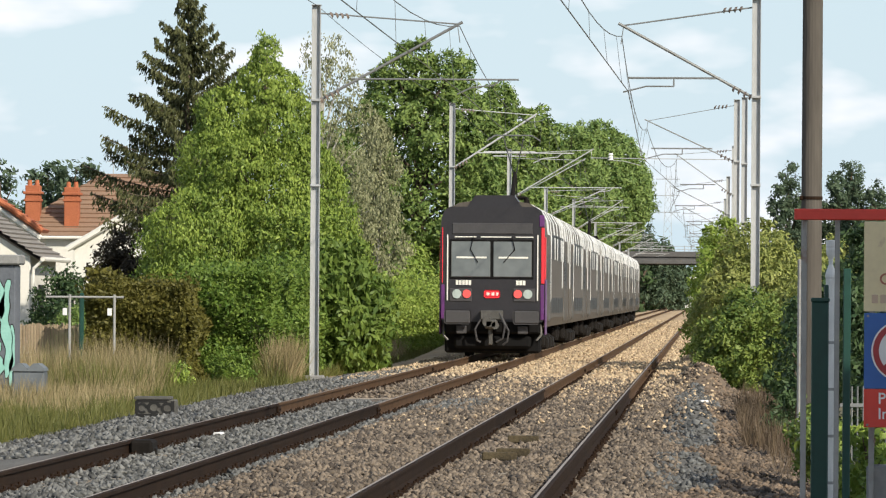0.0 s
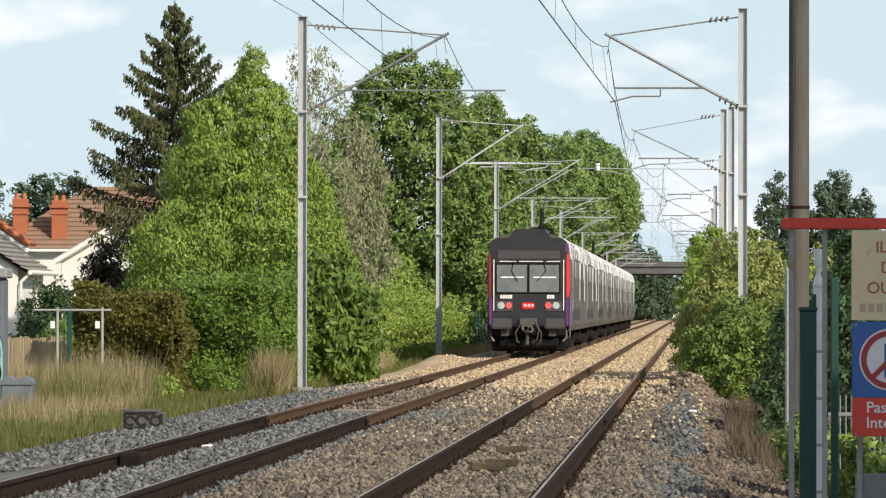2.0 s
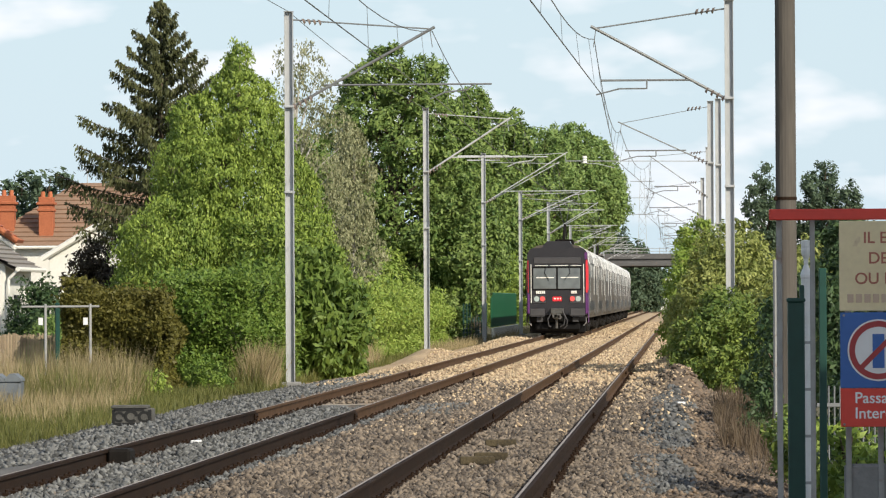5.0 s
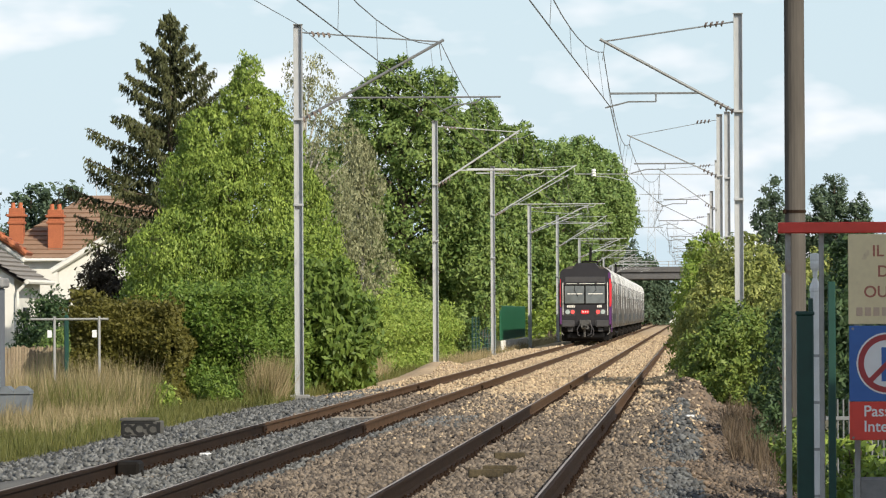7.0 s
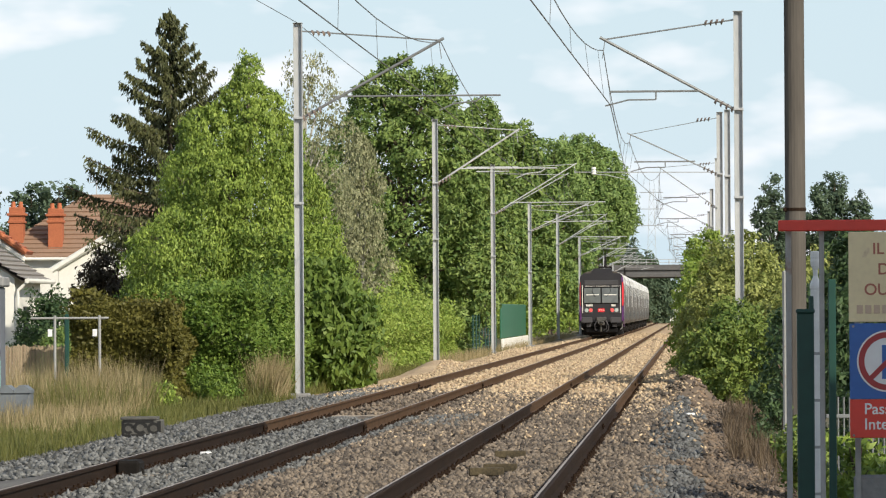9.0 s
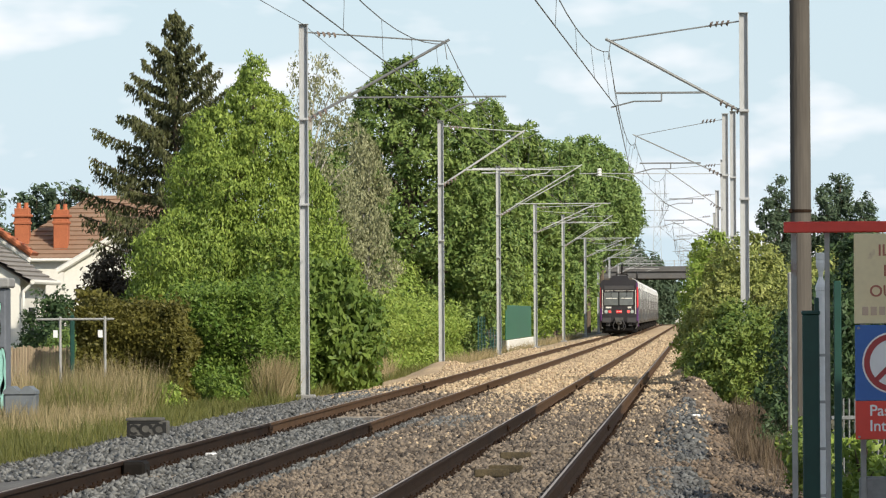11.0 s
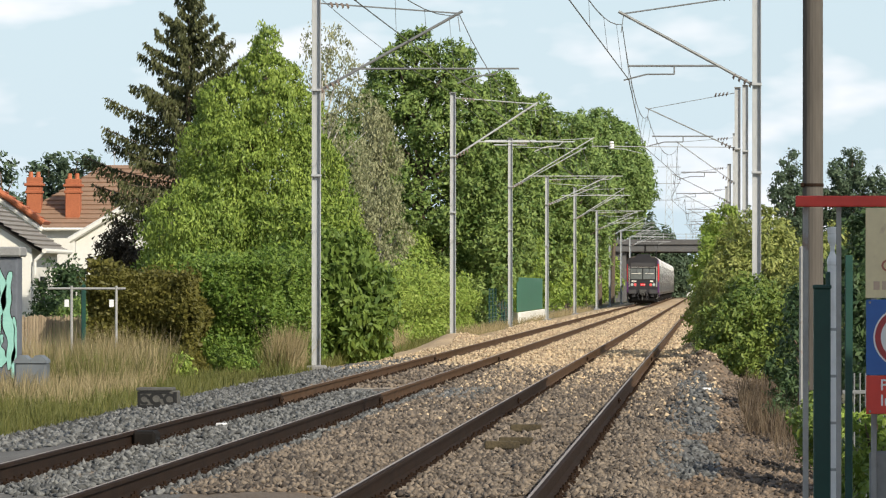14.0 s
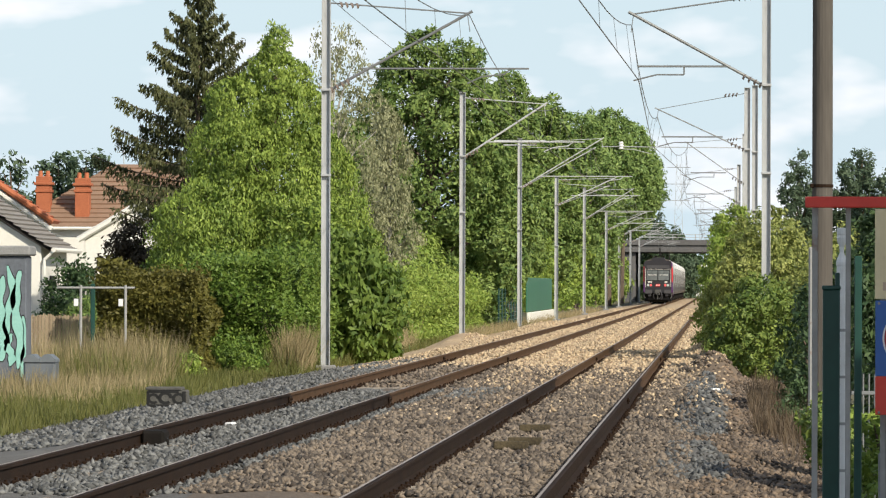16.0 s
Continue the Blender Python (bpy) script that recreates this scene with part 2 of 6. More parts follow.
def limb_set(rng, bm, height, r0, lobes, z_from=0.25):
    """A tapered trunk and limbs out to the lobes."""
    lean = rng.normal(size=2) * 0.02 * height
    pts = [(lean[0] * f, lean[1] * f, height * f) for f in (0, 0.3, 0.6, 0.92)]
    for i in range(3):
        rod(bm, pts[i], pts[i + 1], r0 * (1 - i * 0.3), 8, r0 * (0.7 - i * 0.3) + 0.01)
    for x, y, z, *_ in lobes:
        z1 = min(max(z * 0.75, height * z_from), height * 0.85)
        a, b = Vector((lean[0] * z1 / height, lean[1] * z1 / height, z1)), Vector((x, y, z))
        mid = (a + b) / 2 + Vector((0, 0, 0.08 * (b - a).length))
        if (b - a).length > 0.3:
            rod(bm, a, mid, r0 * 0.35, 5, r0 * 0.25)
            rod(bm, mid, b, r0 * 0.25, 5, r0 * 0.08)


def tree(name, x, y, z, height, r0, lobes, count, size, leaf, label, category="tree", group="", seed=1, droop=0.0, bark=None, depth=0.35, clump=0.35):
    rng = np.random.default_rng(seed)
    t = thing(name, x, y, z, label, category, group)
    bm = bmesh.new()
    limb_set(rng, bm, height, r0, lobes)
    part("trunk", bm, bark or M["bark"], t)
    c, u, v = lobes_cloud(rng, lobes, count, size, droop, depth, clump)
    keep = c[:, 2] > 0.05
    ob = new("crown", quad_cloud("crown", c[keep], u[keep], v[keep], [leaf]))
    ob.parent = t
    return t


M["bark"] = mat("bark", (0.16, 0.12, 0.085), (0.08, 0.06, 0.045), rough=0.95, scale=4, fine=30, bump=0.7)
M["leaf_bright"] = leaf_mat("leaf_bright", (0.098, 0.170, 0.029), (0.355, 0.450, 0.088))
M["leaf_mid"] = leaf_mat("leaf_mid", (0.070, 0.138, 0.034), (0.285, 0.372, 0.102))
M["leaf_dark"] = leaf_mat("leaf_dark", (0.030, 0.065, 0.028), (0.090, 0.140, 0.050), 0.2)
M["needle"] = leaf_mat("needle", (0.048, 0.058, 0.022), (0.118, 0.124, 0.048), 0.1)
M["leaf_birch"] = leaf_mat("leaf_birch", (0.15, 0.17, 0.075), (0.40, 0.40, 0.235))
M["leaf_light"] = leaf_mat("leaf_light", (0.165, 0.260, 0.040), (0.33, 0.405, 0.088))
M["leaf_brown"] = leaf_mat("leaf_brown", (0.088, 0.086, 0.020), (0.17, 0.155, 0.034))
M["straw"] = leaf_mat("straw", (0.235, 0.186, 0.092), (0.43, 0.352, 0.195))
M["grass"] = leaf_mat("grass", (0.082, 0.100, 0.023), (0.19, 0.183, 0.055))
M["birch_bark"] = mat("birch_bark", (0.55, 0.53, 0.48), (0.25, 0.23, 0.2), rough=0.8, scale=3, fine=18)
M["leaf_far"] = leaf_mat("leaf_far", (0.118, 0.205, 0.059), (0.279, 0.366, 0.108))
M["leaf_hedge"] = leaf_mat("leaf_hedge", (0.078, 0.150, 0.024), (0.205, 0.285, 0.052))
M["leaf_dark2"] = leaf_mat("leaf_dark2", (0.075, 0.135, 0.03), (0.28, 0.345, 0.075), 0.22)
M["leaf_glossy"] = leaf_mat("leaf_glossy", (0.075, 0.135, 0.026), (0.20, 0.28, 0.055), 0.3)
M["leaf_bush"] = leaf_mat("leaf_bush", (0.135, 0.185, 0.044), (0.42, 0.44, 0.14))
M["leaf_plum"] = leaf_mat("leaf_plum", (0.032, 0.027, 0.018), (0.078, 0.060, 0.036), 0.15)
M["dead"] = leaf_mat("dead", (0.094, 0.065, 0.041), (0.144, 0.108, 0.068), 0.2)
M["twig"] = mat("twig", (0.06, 0.075, 0.022), (0.035, 0.045, 0.015), rough=1.0, scale=6, fine=30, bump=0.6)
# greyed greens: the haze of distance is mixed into this leaf colour
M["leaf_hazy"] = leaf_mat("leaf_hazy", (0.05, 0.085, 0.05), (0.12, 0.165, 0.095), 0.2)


# ---- ground, ballast and tracks (rail heads at z = 0, tracks along +Y) ----
RIGHT_X, LEFT_X = -2.13, -5.72


def ballast_z(x, y):
    """Height of the ballast: level beds, a shoulder to the grass, heaps of spilt gravel beside the right track."""
    z = -0.17
    y /= K
    if x < -7.25:
        z = -0.17 - (-7.25 - x) * 0.125
    if x > -0.75:
        z = -0.17 - (x + 0.75) * 0.16
    between = math.exp(-((x + 3.88) / 0.55) ** 2)
    z += 0.05 * between
    for hx, hy, hr, ry, hh in ((0.05, 112, 0.6, 3.0, 0.72), (-0.05, 84, 0.55, 2.5, 0.60), (-0.1, 60, 0.55, 2.4, 0.40), (-0.1, 47, 0.5, 2.0, 0.17), (0.5, 68, 0.45, 5, 0.12), (-8.0, 190, 0.7, 20, 0.22), (-8.7, 144, 0.8, 5, 0.36), (0.1, 150, 0.5, 9, 0.22)):
        z += hh * math.exp(-((x - hx) / hr) ** 2 - ((y - hy) / ry) ** 2)
    away = min(abs(abs(x - RIGHT_X) - 0.75), abs(abs(x - LEFT_X) - 0.75))
    amp = 0.5 if away < 0.12 else 1.0
    z -= 0.06 * math.exp(-(away / 0.16) ** 2)
    z += amp * (0.035 * noise.noise((x * 1.6, y * 0.5, 0)) + 0.022 * noise.noise((x * 6, y * 3.0, 4)))
    return z


def on_grey_heap(x, y):
    """True on the near sides of the heaps, where fresh grey stone lies."""
    return any(((x - hx) / 0.42) ** 2 + ((y - hy) / ry) ** 2 < 1 + 0.5 * noise.noise((x * 3, y, 7)) for hx, hy, ry in ((-0.3, 44.5, 3.0), (-0.28, 57, 3.6), (-0.2, 77, 4.4), (0.0, 106, 6.0)))


def ground_z(x, y):
    return -0.50 + 0.05 * noise.noise((x * 0.2, y * 0.1, 9)) + (0.12 * min(1, (-12 - x) / 6) if x < -12 else 0)


def grid_mesh(name, xs, ys, fz, mats, pick=None):
    verts = [(x, y, fz(x, y)) for y in ys for x in xs]
    nx = len(xs)
    faces = [(j * nx + i, j * nx + i + 1, (j + 1) * nx + i + 1, (j + 1) * nx + i) for j in range(len(ys) - 1) for i in range(nx - 1)]
    return mesh_of(name, verts, faces, mats, smooth=True)


def steps(a, b, s, grow=1.0):
    out = [a]
    while out[-1] < b:
        out.append(out[-1] + s)
        s *= grow
    return out


def build_ground():
    xs = [-4000, -1500, -600, -250, -120, -60] + steps(-40, 30, 2.0) + [60, 120, 250, 600, 1500, 4000]
    ys = [-400, -100, -20] + steps(0, 130, 3.0) + steps(140, 860, 25) + [1000, 1300, 2000, 3200, 4900]
    ob = new("ground", grid_mesh("ground", xs, ys, ground_z, [M["soil"]]))
    tagged(ob, "flat verge of dry grassy earth beside the railway", "ground", kind="structure")
    xs = steps(-10.3, 1.9, 0.09)
    ys = [y * K for y in [-24, -16, -8, 0, 7, 12, 16] + steps(20, 640, 0.22, 1.006)]
    me = grid_mesh("ballast_bed", xs, ys, ballast_z, [M["ballast"], M["ballast_lit_tan"], M["spoil"], M["ballast_grey"], M["ballast_half_lit"]])
    # brighter tan stands in for sunlit stone farther along the line, with a ragged border
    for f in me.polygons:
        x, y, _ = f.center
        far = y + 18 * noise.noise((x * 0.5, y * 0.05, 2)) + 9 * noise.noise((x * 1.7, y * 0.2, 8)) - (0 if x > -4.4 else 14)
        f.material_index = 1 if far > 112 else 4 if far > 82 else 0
        if x < -4.6 + 0.4 * noise.noise((3, y * 0.1, 5)) and y < 96 + 10 * noise.noise((x, 1, 2)) or x < -7.2 and y < 135:
            f.material_index = 3
        if x > -0.35 + 0.35 * noise.noise((1, y * 0.11, 5)) and y < 175:
            f.material_index = 2
        if on_grey_heap(x, y / K):
            f.material_index = 3
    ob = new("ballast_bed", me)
    tagged(ob, "weathered tan and grey crushed-stone ballast under two tracks", "ballast", kind="structure")


build_ground()

RAIL = [(-0.07, -0.172), (0.07, -0.172), (0.07, -0.158), (0.012, -0.14), (0.012, -0.045), (0.036, -0.036), (0.036, -0.006), (0.028, 0.0), (-0.002, 0.0), (-0.028, 0.0), (-0.036, -0.006), (-0.036, -0.036), (-0.012, -0.045), (-0.012, -0.14), (-0.07, -0.158)]


def build_track(cx, label, split):
    t = thing("railway_track", cx, 0, 0, label, "track", kind="structure")
    for side in (-0.7535, 0.7535):
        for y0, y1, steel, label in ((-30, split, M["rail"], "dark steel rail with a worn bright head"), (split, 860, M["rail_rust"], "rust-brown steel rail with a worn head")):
            bm = bmesh.new()
            for f in prism(bm, [(x + side, z) for x, z in RAIL], y0, y1):
                c = f.calc_center_median()
                if c.z > -0.001 and c.x < side - 0.006:
                    f.material_index = 1
            bm.normal_update()
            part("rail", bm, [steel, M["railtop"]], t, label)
    bm = bmesh.new()
    box(bm, (0, 0, -0.235), (2.4, 0.26, 0.12), 0.015)
    for s in (-1, 1):
        for q in (-0.11, 0.11):
            box(bm, (s * 0.7535 + q, 0, -0.16), (0.07, 0.14, 0.04), 0.008, 1)
            rod(bm, (s * 0.7535 + q, 0, -0.15), (s * 0.7535 + q, 0, -0.115), 0.016, 6, mi=1)
    first = part("sleeper", bm, [M["sleeper"], M["rail"]], t)
    first.location = (0, 43, 0)
    for i in range(1, 149):
        ob = new("sleeper", first.data)
        ob.parent = t
        ob.location = (random.uniform(-0.02, 0.02), 43 + i * 0.6, 0)
    # joint plates with bolts, opposite one another
    bm = bmesh.new()
    for s in (-0.72, -0.787, 0.72, 0.787):
        box(bm, (s, 0, -0.09), (0.02, 0.5, 0.09), 0.006)
        for q in (-0.18, -0.06, 0.06, 0.18):
            rod(bm, (s - 0.02, q, -0.09), (s + 0.02, q, -0.09), 0.014, 6)
    j = part("rail_joint", bm, M["rail"], t)
    j.location = (0, 63.8 * K, 0)
    for y in (99.8,):
        k = new("rail_joint", j.data)
        k.parent = t
        k.location = (0, y * K, 0)
    return t


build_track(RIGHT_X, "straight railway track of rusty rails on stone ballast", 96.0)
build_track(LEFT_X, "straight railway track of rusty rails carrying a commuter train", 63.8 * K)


# ---- overhead line ----
def arm_set(bm, bi, reach, side, top, pull, dip, thin, twin):
    """Brackets on a mast at x = 0: side +1 reaches towards +x. Heights above rail. pull: the steady arm comes from beyond the wire."""
    s = side
    tip = (s * reach, 0, top - dip)
    rod(bm, (s * 0.1, 0, top - 0.2), tip, 0.018 * thin)
    rod(bm, (s * 0.1, 0, 6.4), (tip[0] + s * 0.12, 0, tip[2] + 0.05), 0.035 * thin, 8)
    rod(bm, (tip[0], 0, tip[2] - 0.02), (tip[0] + s * 0.06, 0, tip[2] - 0.45), 0.01)
    if twin:
        rod(bm, (s * 0.1, 0.3, 6.36), (tip[0] - s * 0.28, 0.3, tip[2] - 0.42), 0.03 * thin, 8)
        rod(bm, (s * 0.1, 0.3, top - 0.42), (tip[0] - s * 0.3, 0.3, tip[2] - 0.5), 0.016 * thin)
    if pull:
        rod(bm, (s * 0.85, 0, 6.92), (s * (reach + 1.5), 0, 6.92), 0.022)
        chain(bm, [(s * (reach + 1.05), 0, 6.9), (s * (reach + 0.9), 0, 6.78), (s * (reach + 0.35), 0, 6.72), (s * reach, 0, 6.56)], 0.02)
    else:
        rod(bm, (s * 0.85, 0, 6.84), (s * (reach - 0.12), 0, 6.84), 0.025)
        chain(bm, [(s * (reach - 1.2), 0, 6.84), (s * (reach - 1.2), 0, 6.64), (s * (reach - 0.55), 0, 6.64), (s * reach, 0, 6.5)], 0.02)
    for q, (z, x0, dz) in enumerate(((top - 0.205, 0.35, -0.08), (6.4, 0.12, 0.5))):
        for i in range(4):
            x = x0 + i * 0.13
            zz = z + dz * (x - 0.1)
            rod(bi[q], (s * x, 0, zz - 0.02), (s * (x + 0.05), 0, zz), 0.085, 8, 0.05)


def mast(x, y, base, top, reach, side, width=0.21, label="", arms=True, extra=False, dip=0.45, thin=1.0, twin=False):
    t = thing("catenary_mast", x, y, base, label or "galvanised steel catenary mast with a bracket over the track", "catenary mast", "masts along the line")
    h = top - base
    w, k = width / 2, 0.012
    h_beam = [(-w, -w), (-w + k, -w), (-w + k, -k / 2), (w - k, -k / 2), (w - k, -w), (w, -w), (w, w), (w - k, w), (w - k, k / 2), (-w + k, k / 2), (-w + k, w), (-w, w)]
    bm = bmesh.new()
    prism(bm, h_beam, -h, 0)
    bmesh.ops.transform(bm, matrix=Matrix.Rotation(radians(-90), 4, "X"), verts=bm.verts)
    bmesh.ops.recalc_face_normals(bm, faces=bm.faces)
    part("post", bm, M["galv"], t)
    bm = bmesh.new()
    box(bm, (0, 0, h), (width + 0.03, width + 0.03, 0.015), 0.004)
    part("cap", bm, M["galv"], t)
    bm = bmesh.new()
    box(bm, (0, 0, 0.02), (0.5, 0.5, 0.24), 0.03)
    part("footing", bm, M["concrete"], t, "weathered concrete footing")
    for z in (6.4 - base, h * 0.52):
        bm = bmesh.new()
        box(bm, (0, 0, z), (width + 0.03, width + 0.03, 0.06), 0.008)
        part("clamp", bm, M["galv"], t)
    if arms:
        bm, upper, lower = bmesh.new(), bmesh.new(), bmesh.new()
        arm_set(bm, (upper, lower), reach, side, top, side > 0, dip, thin, twin)
        if extra:
            box(bm, (0, 0, top - 0.12), (2.5, 0.08, 0.08), 0.01)
            box(bm, (0, 0, top - 0.32), (1.6, 0.06, 0.06), 0.01)
        for b in (bm, upper, lower):
            bmesh.ops.translate(b, vec=(0, 0, -base), verts=b.verts)
        part("bracket", bm, M["arm"] if side > 0 and y > 110 else M["bracket"], t)
        for bi in (upper, lower):
            part("insulator", bi, M["insul"], t, "dark ribbed insulator string")
    return t


M["white"] = mat("white_enamel", (0.8, 0.8, 0.78), (0.68, 0.68, 0.65), rough=0.4, scale=3, fine=20)
M["concrete"] = mat("concrete", (0.30, 0.30, 0.29), (0.20, 0.20, 0.20), rough=0.95, scale=2, fine=20, bump=0.5, spot=(0.22, 0.2, 0.17))
LEFT_MASTS = [(103.2, -9.57, 8.72), (156, -9.42, 8.74), (205, -9.6, 8.75), (249, -9.5, 8.05), (301, -9.5, 8.6), (360, -9.5, 8.0), (407, -9.5, 8.2), (460, -9.5, 8.1), (512, -9.5, 8.1)]
for i, (y, x, top) in enumerate(LEFT_MASTS):
    reach, dip = ((3.45, 0.45), (3.0, 0.42), (3.95, 0.0))[i] if i < 3 else (3.4, 0.1)
    mast(x, y, -0.46, top, reach, 1, extra=(i == 2), thin=1.0 if i < 2 else 0.8, twin=(i >= 2), dip=dip)
RIGHT_MASTS = [(100.5, 1.13, 8.72, 3.15, 0.64), (148, 1.0, 8.55, 3.1, 0.75), (195, 1.2, 8.62, 2.6, 0.4), (240, 1.15, 8.5, 3.1, 0.6), (290, 1.2, 8.4, 2.8, 0.6), (345, 1.2, 8.4, 2.8, 0.6), (400, 1.2, 8.4, 2.8, 0.6), (455, 1.2, 8.4, 2.8, 0.6)]
for y, x, top, reach, dip in RIGHT_MASTS:
    mast(x, y, -0.46, top, reach, -1, dip=dip, thin=1.0 if y < 140 else 0.6)
mast(1.29, 150.5, -0.46, 8.75, 1.0, -1, label="galvanised steel anchor mast without a bracket", arms=False)


def build_catenary(name, pts, label):
    """Carrying cable sagging between supports, level contact wire with a small stagger, droppers between."""
    t = thing(name, 0, 0, 0, label, "overhead line", kind="")
    cable, contact, drop = bmesh.new(), bmesh.new(), bmesh.new()
    pts = [(x, y * K, z) for x, y, z in pts]
    for k, ((x0, y0, z0), (x1, y1, z1)) in enumerate(zip(pts, pts[1:])):
        n = 12
        sag = 0.85 * ((y1 - y0) / 64) ** 2
        a, c = [], []
        for i in range(n + 1):
            f = i / n
            st = 0.16 * (1 if k % 2 else -1) * (1 - 2 * f)
            x, y = x0 + (x1 - x0) * f, y0 + (y1 - y0) * f
            a.append((x, y, z0 + (z1 - z0) * f - 4 * sag * f * (1 - f)))
            c.append((x + st, y, 6.52))
        chain(cable, a, 0.011)
        chain(contact, c, 0.012)
        for i in range(1, n, 2):
            rod(drop, a[i], c[i], 0.005, 4)
    part("carrying_cable", cable, M["wire"], t)
    part("contact_wire", contact, M["wire"], t)
    tagged(part("dropper_wires", drop, M["wire"], t), kind="stuff")


build_catenary("overhead_line", [(x + 3.5, y, top - 0.5) for y, x, top in [(51, -9.5, 8.7)] + LEFT_MASTS], "carrying cable, droppers and contact wire above the track")
build_catenary("overhead_line", [(x - reach - 0.04, y, top - dip - 0.26) for y, x, top, reach, dip in [(52, 0.58, 8.7, 3.12, 0.6)] + RIGHT_MASTS], "carrying cable, droppers and contact wire above the track")


def build_feeder():
    """A feeder cable along the mast tops, and a span wire across the line."""
    t = thing("feeder_cable", 0, 0, 0, "thin dark feeder cable sagging along the mast tops", "cable")
    bm = bmesh.new()
    for (y0, x0, a), (y1, x1, b) in zip([(30, -11.2, 9.2)] + LEFT_MASTS, LEFT_MASTS):
        chain(bm, [(x0 + (x1 - x0) * i / 8, K * (y0 + (y1 - y0) * i / 8), a + (b - a) * i / 8 - 0.8 * (i / 8) * (1 - i / 8)) for i in range(9)], 0.009)
    part("cable", bm, M["wire"], t)
    t = thing("span_wire", 0, 203, 0, "horizontal span wire with a pale insulator across the tracks", "span wire")
    bm = bmesh.new()
    rod(bm, (-5.6, 0, 8.3), (1.0, 0, 8.25), 0.02)
    chain(bm, [(-4.8, 0, 8.2), (-4.0, 0, 8.15), (-3.2, 0, 7.95)], 0.018)
    part("wire", bm, M["galv"], t)
    bm = bmesh.new()
    for i in range(3):
        rod(bm, (-4.65, 0, 8.2 + i * 0.12), (-4.65, 0, 8.3 + i * 0.12), 0.13, 10, 0.08)
    part("insulator", bm, M["white"], t, "white porcelain insulator")


build_feeder()


def sign_shade_block():
    """An unseen plain low block, added on the right to keep the sun off the signs."""
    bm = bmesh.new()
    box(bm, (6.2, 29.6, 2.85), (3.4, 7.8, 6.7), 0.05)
    # added out of view; pale, so that it throws some light back
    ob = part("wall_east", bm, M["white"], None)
    tagged(ob, "unseen plain pale block added to shade the signs", "wall", kind="structure")


sign_shade_block()


# ---- the train: eight double-deck carriages, seen from its rear cab (origin at the rear, on the rail; +Y is the way it goes) ----
M["grey"] = mat("train_grey", (0.122, 0.107, 0.090), (0.085, 0.074, 0.063), rough=0.55, spec=0.15, scale=0.8, fine=12, spot=(0.10, 0.09, 0.078), spot_at=0.66)
M["side_glass"] = mat("tinted_side_glass", (0.030, 0.028, 0.026), (0.02, 0.019, 0.018), rough=0.4, scale=1, fine=6, spec=0.1)
M["roof_grey"] = mat("train_roof", (0.26, 0.255, 0.245), (0.16, 0.157, 0.15), rough=0.45, scale=0.7, fine=9)
M["train_white"] = mat("train_white", (0.84, 0.83, 0.80), (0.74, 0.73, 0.70), rough=0.35, scale=0.6, fine=10)
M["door_grey"] = mat("door_grey", (0.125, 0.117, 0.106), (0.09, 0.085, 0.078), rough=0.5, spec=0.1, scale=0.9, fine=10)
M["cab_grey"] = mat("cab_grey", (0.028, 0.026, 0.030), (0.019, 0.0175, 0.021), rough=0.38, scale=1.2, fine=14)
M["cab_black"] = mat("cab_black", (0.0075, 0.0072, 0.0078), (0.005, 0.005, 0.0053), rough=0.75, spec=0.15, scale=1.5, fine=20)
M["buffer"] = mat("buffer_grey", (0.058, 0.056, 0.060), (0.040, 0.039, 0.042), rough=0.6, scale=3, fine=20)
M["purple"] = mat("purple_paint", (0.13, 0.035, 0.16), (0.10, 0.028, 0.13), rough=0.35, scale=1.5, fine=12)
M["red"] = mat("red_paint", (0.78, 0.04, 0.05), (0.62, 0.03, 0.05), rough=0.4, scale=1.5, fine=12)
M["dark_glass"] = mat("dark_glass", (0.03, 0.031, 0.032), (0.022, 0.023, 0.024), rough=0.3, scale=1, fine=6, spec=0.12)
M["windscreen"] = mat("windscreen", (0.17, 0.185, 0.185), (0.095, 0.105, 0.105), rough=0.06, scale=0.8, fine=3, spec=0.9)
M["under"] = mat("underframe", (0.015, 0.0125, 0.011), (0.008, 0.007, 0.006), rough=0.9, spec=0.15, scale=3, fine=20, bump=0.4)
M["steel"] = mat("bare_steel", (0.34, 0.33, 0.31), (0.22, 0.21, 0.20), rough=0.5, metal=0.6, scale=4, fine=30)
M["worn_steel"] = mat("worn_steel", (0.15, 0.145, 0.135), (0.05, 0.048, 0.045), rough=0.55, metal=0.5, scale=4, fine=30)
M["tail_red"] = glow("tail_red", (0.80, 0.09, 0.085), 0.22)
M["lamp_glass"] = mat("lamp_glass", (0.45, 0.52, 0.50), (0.36, 0.42, 0.40), rough=0.15, scale=3, fine=12)
M["cream"] = mat("cream_lettering", (0.82, 0.80, 0.74), (0.74, 0.72, 0.66), rough=0.5)
TRAIN_X = -5.80
TRAIN_Y = [(0.0, 114.5), (3.5, 172.5), (6.5, 222.0), (9.0, 272.0), (12.5, 345.0), (16.0, 410.0)]
SECTION = [(-1.34, 0.80), (1.34, 0.80), (1.41, 1.05), (1.41, 3.3), (1.36, 3.75), (1.2, 4.02), (0.95, 4.17), (0.4, 4.25), (-0.4, 4.25), (-0.95, 4.17), (-1.2, 4.02), (-1.36, 3.75), (-1.41, 3.3), (-1.41, 1.05)]


def carriage_body(y0, y1):
    bm = bmesh.new()
    prism(bm, SECTION, y0, y1)
    for f in bm.faces:
        c = f.calc_center_median()
        if abs(f.normal.y) > 0.9:
            f.material_index = 3
        elif c.z > 4.1:
            f.material_index = 1
    return bm


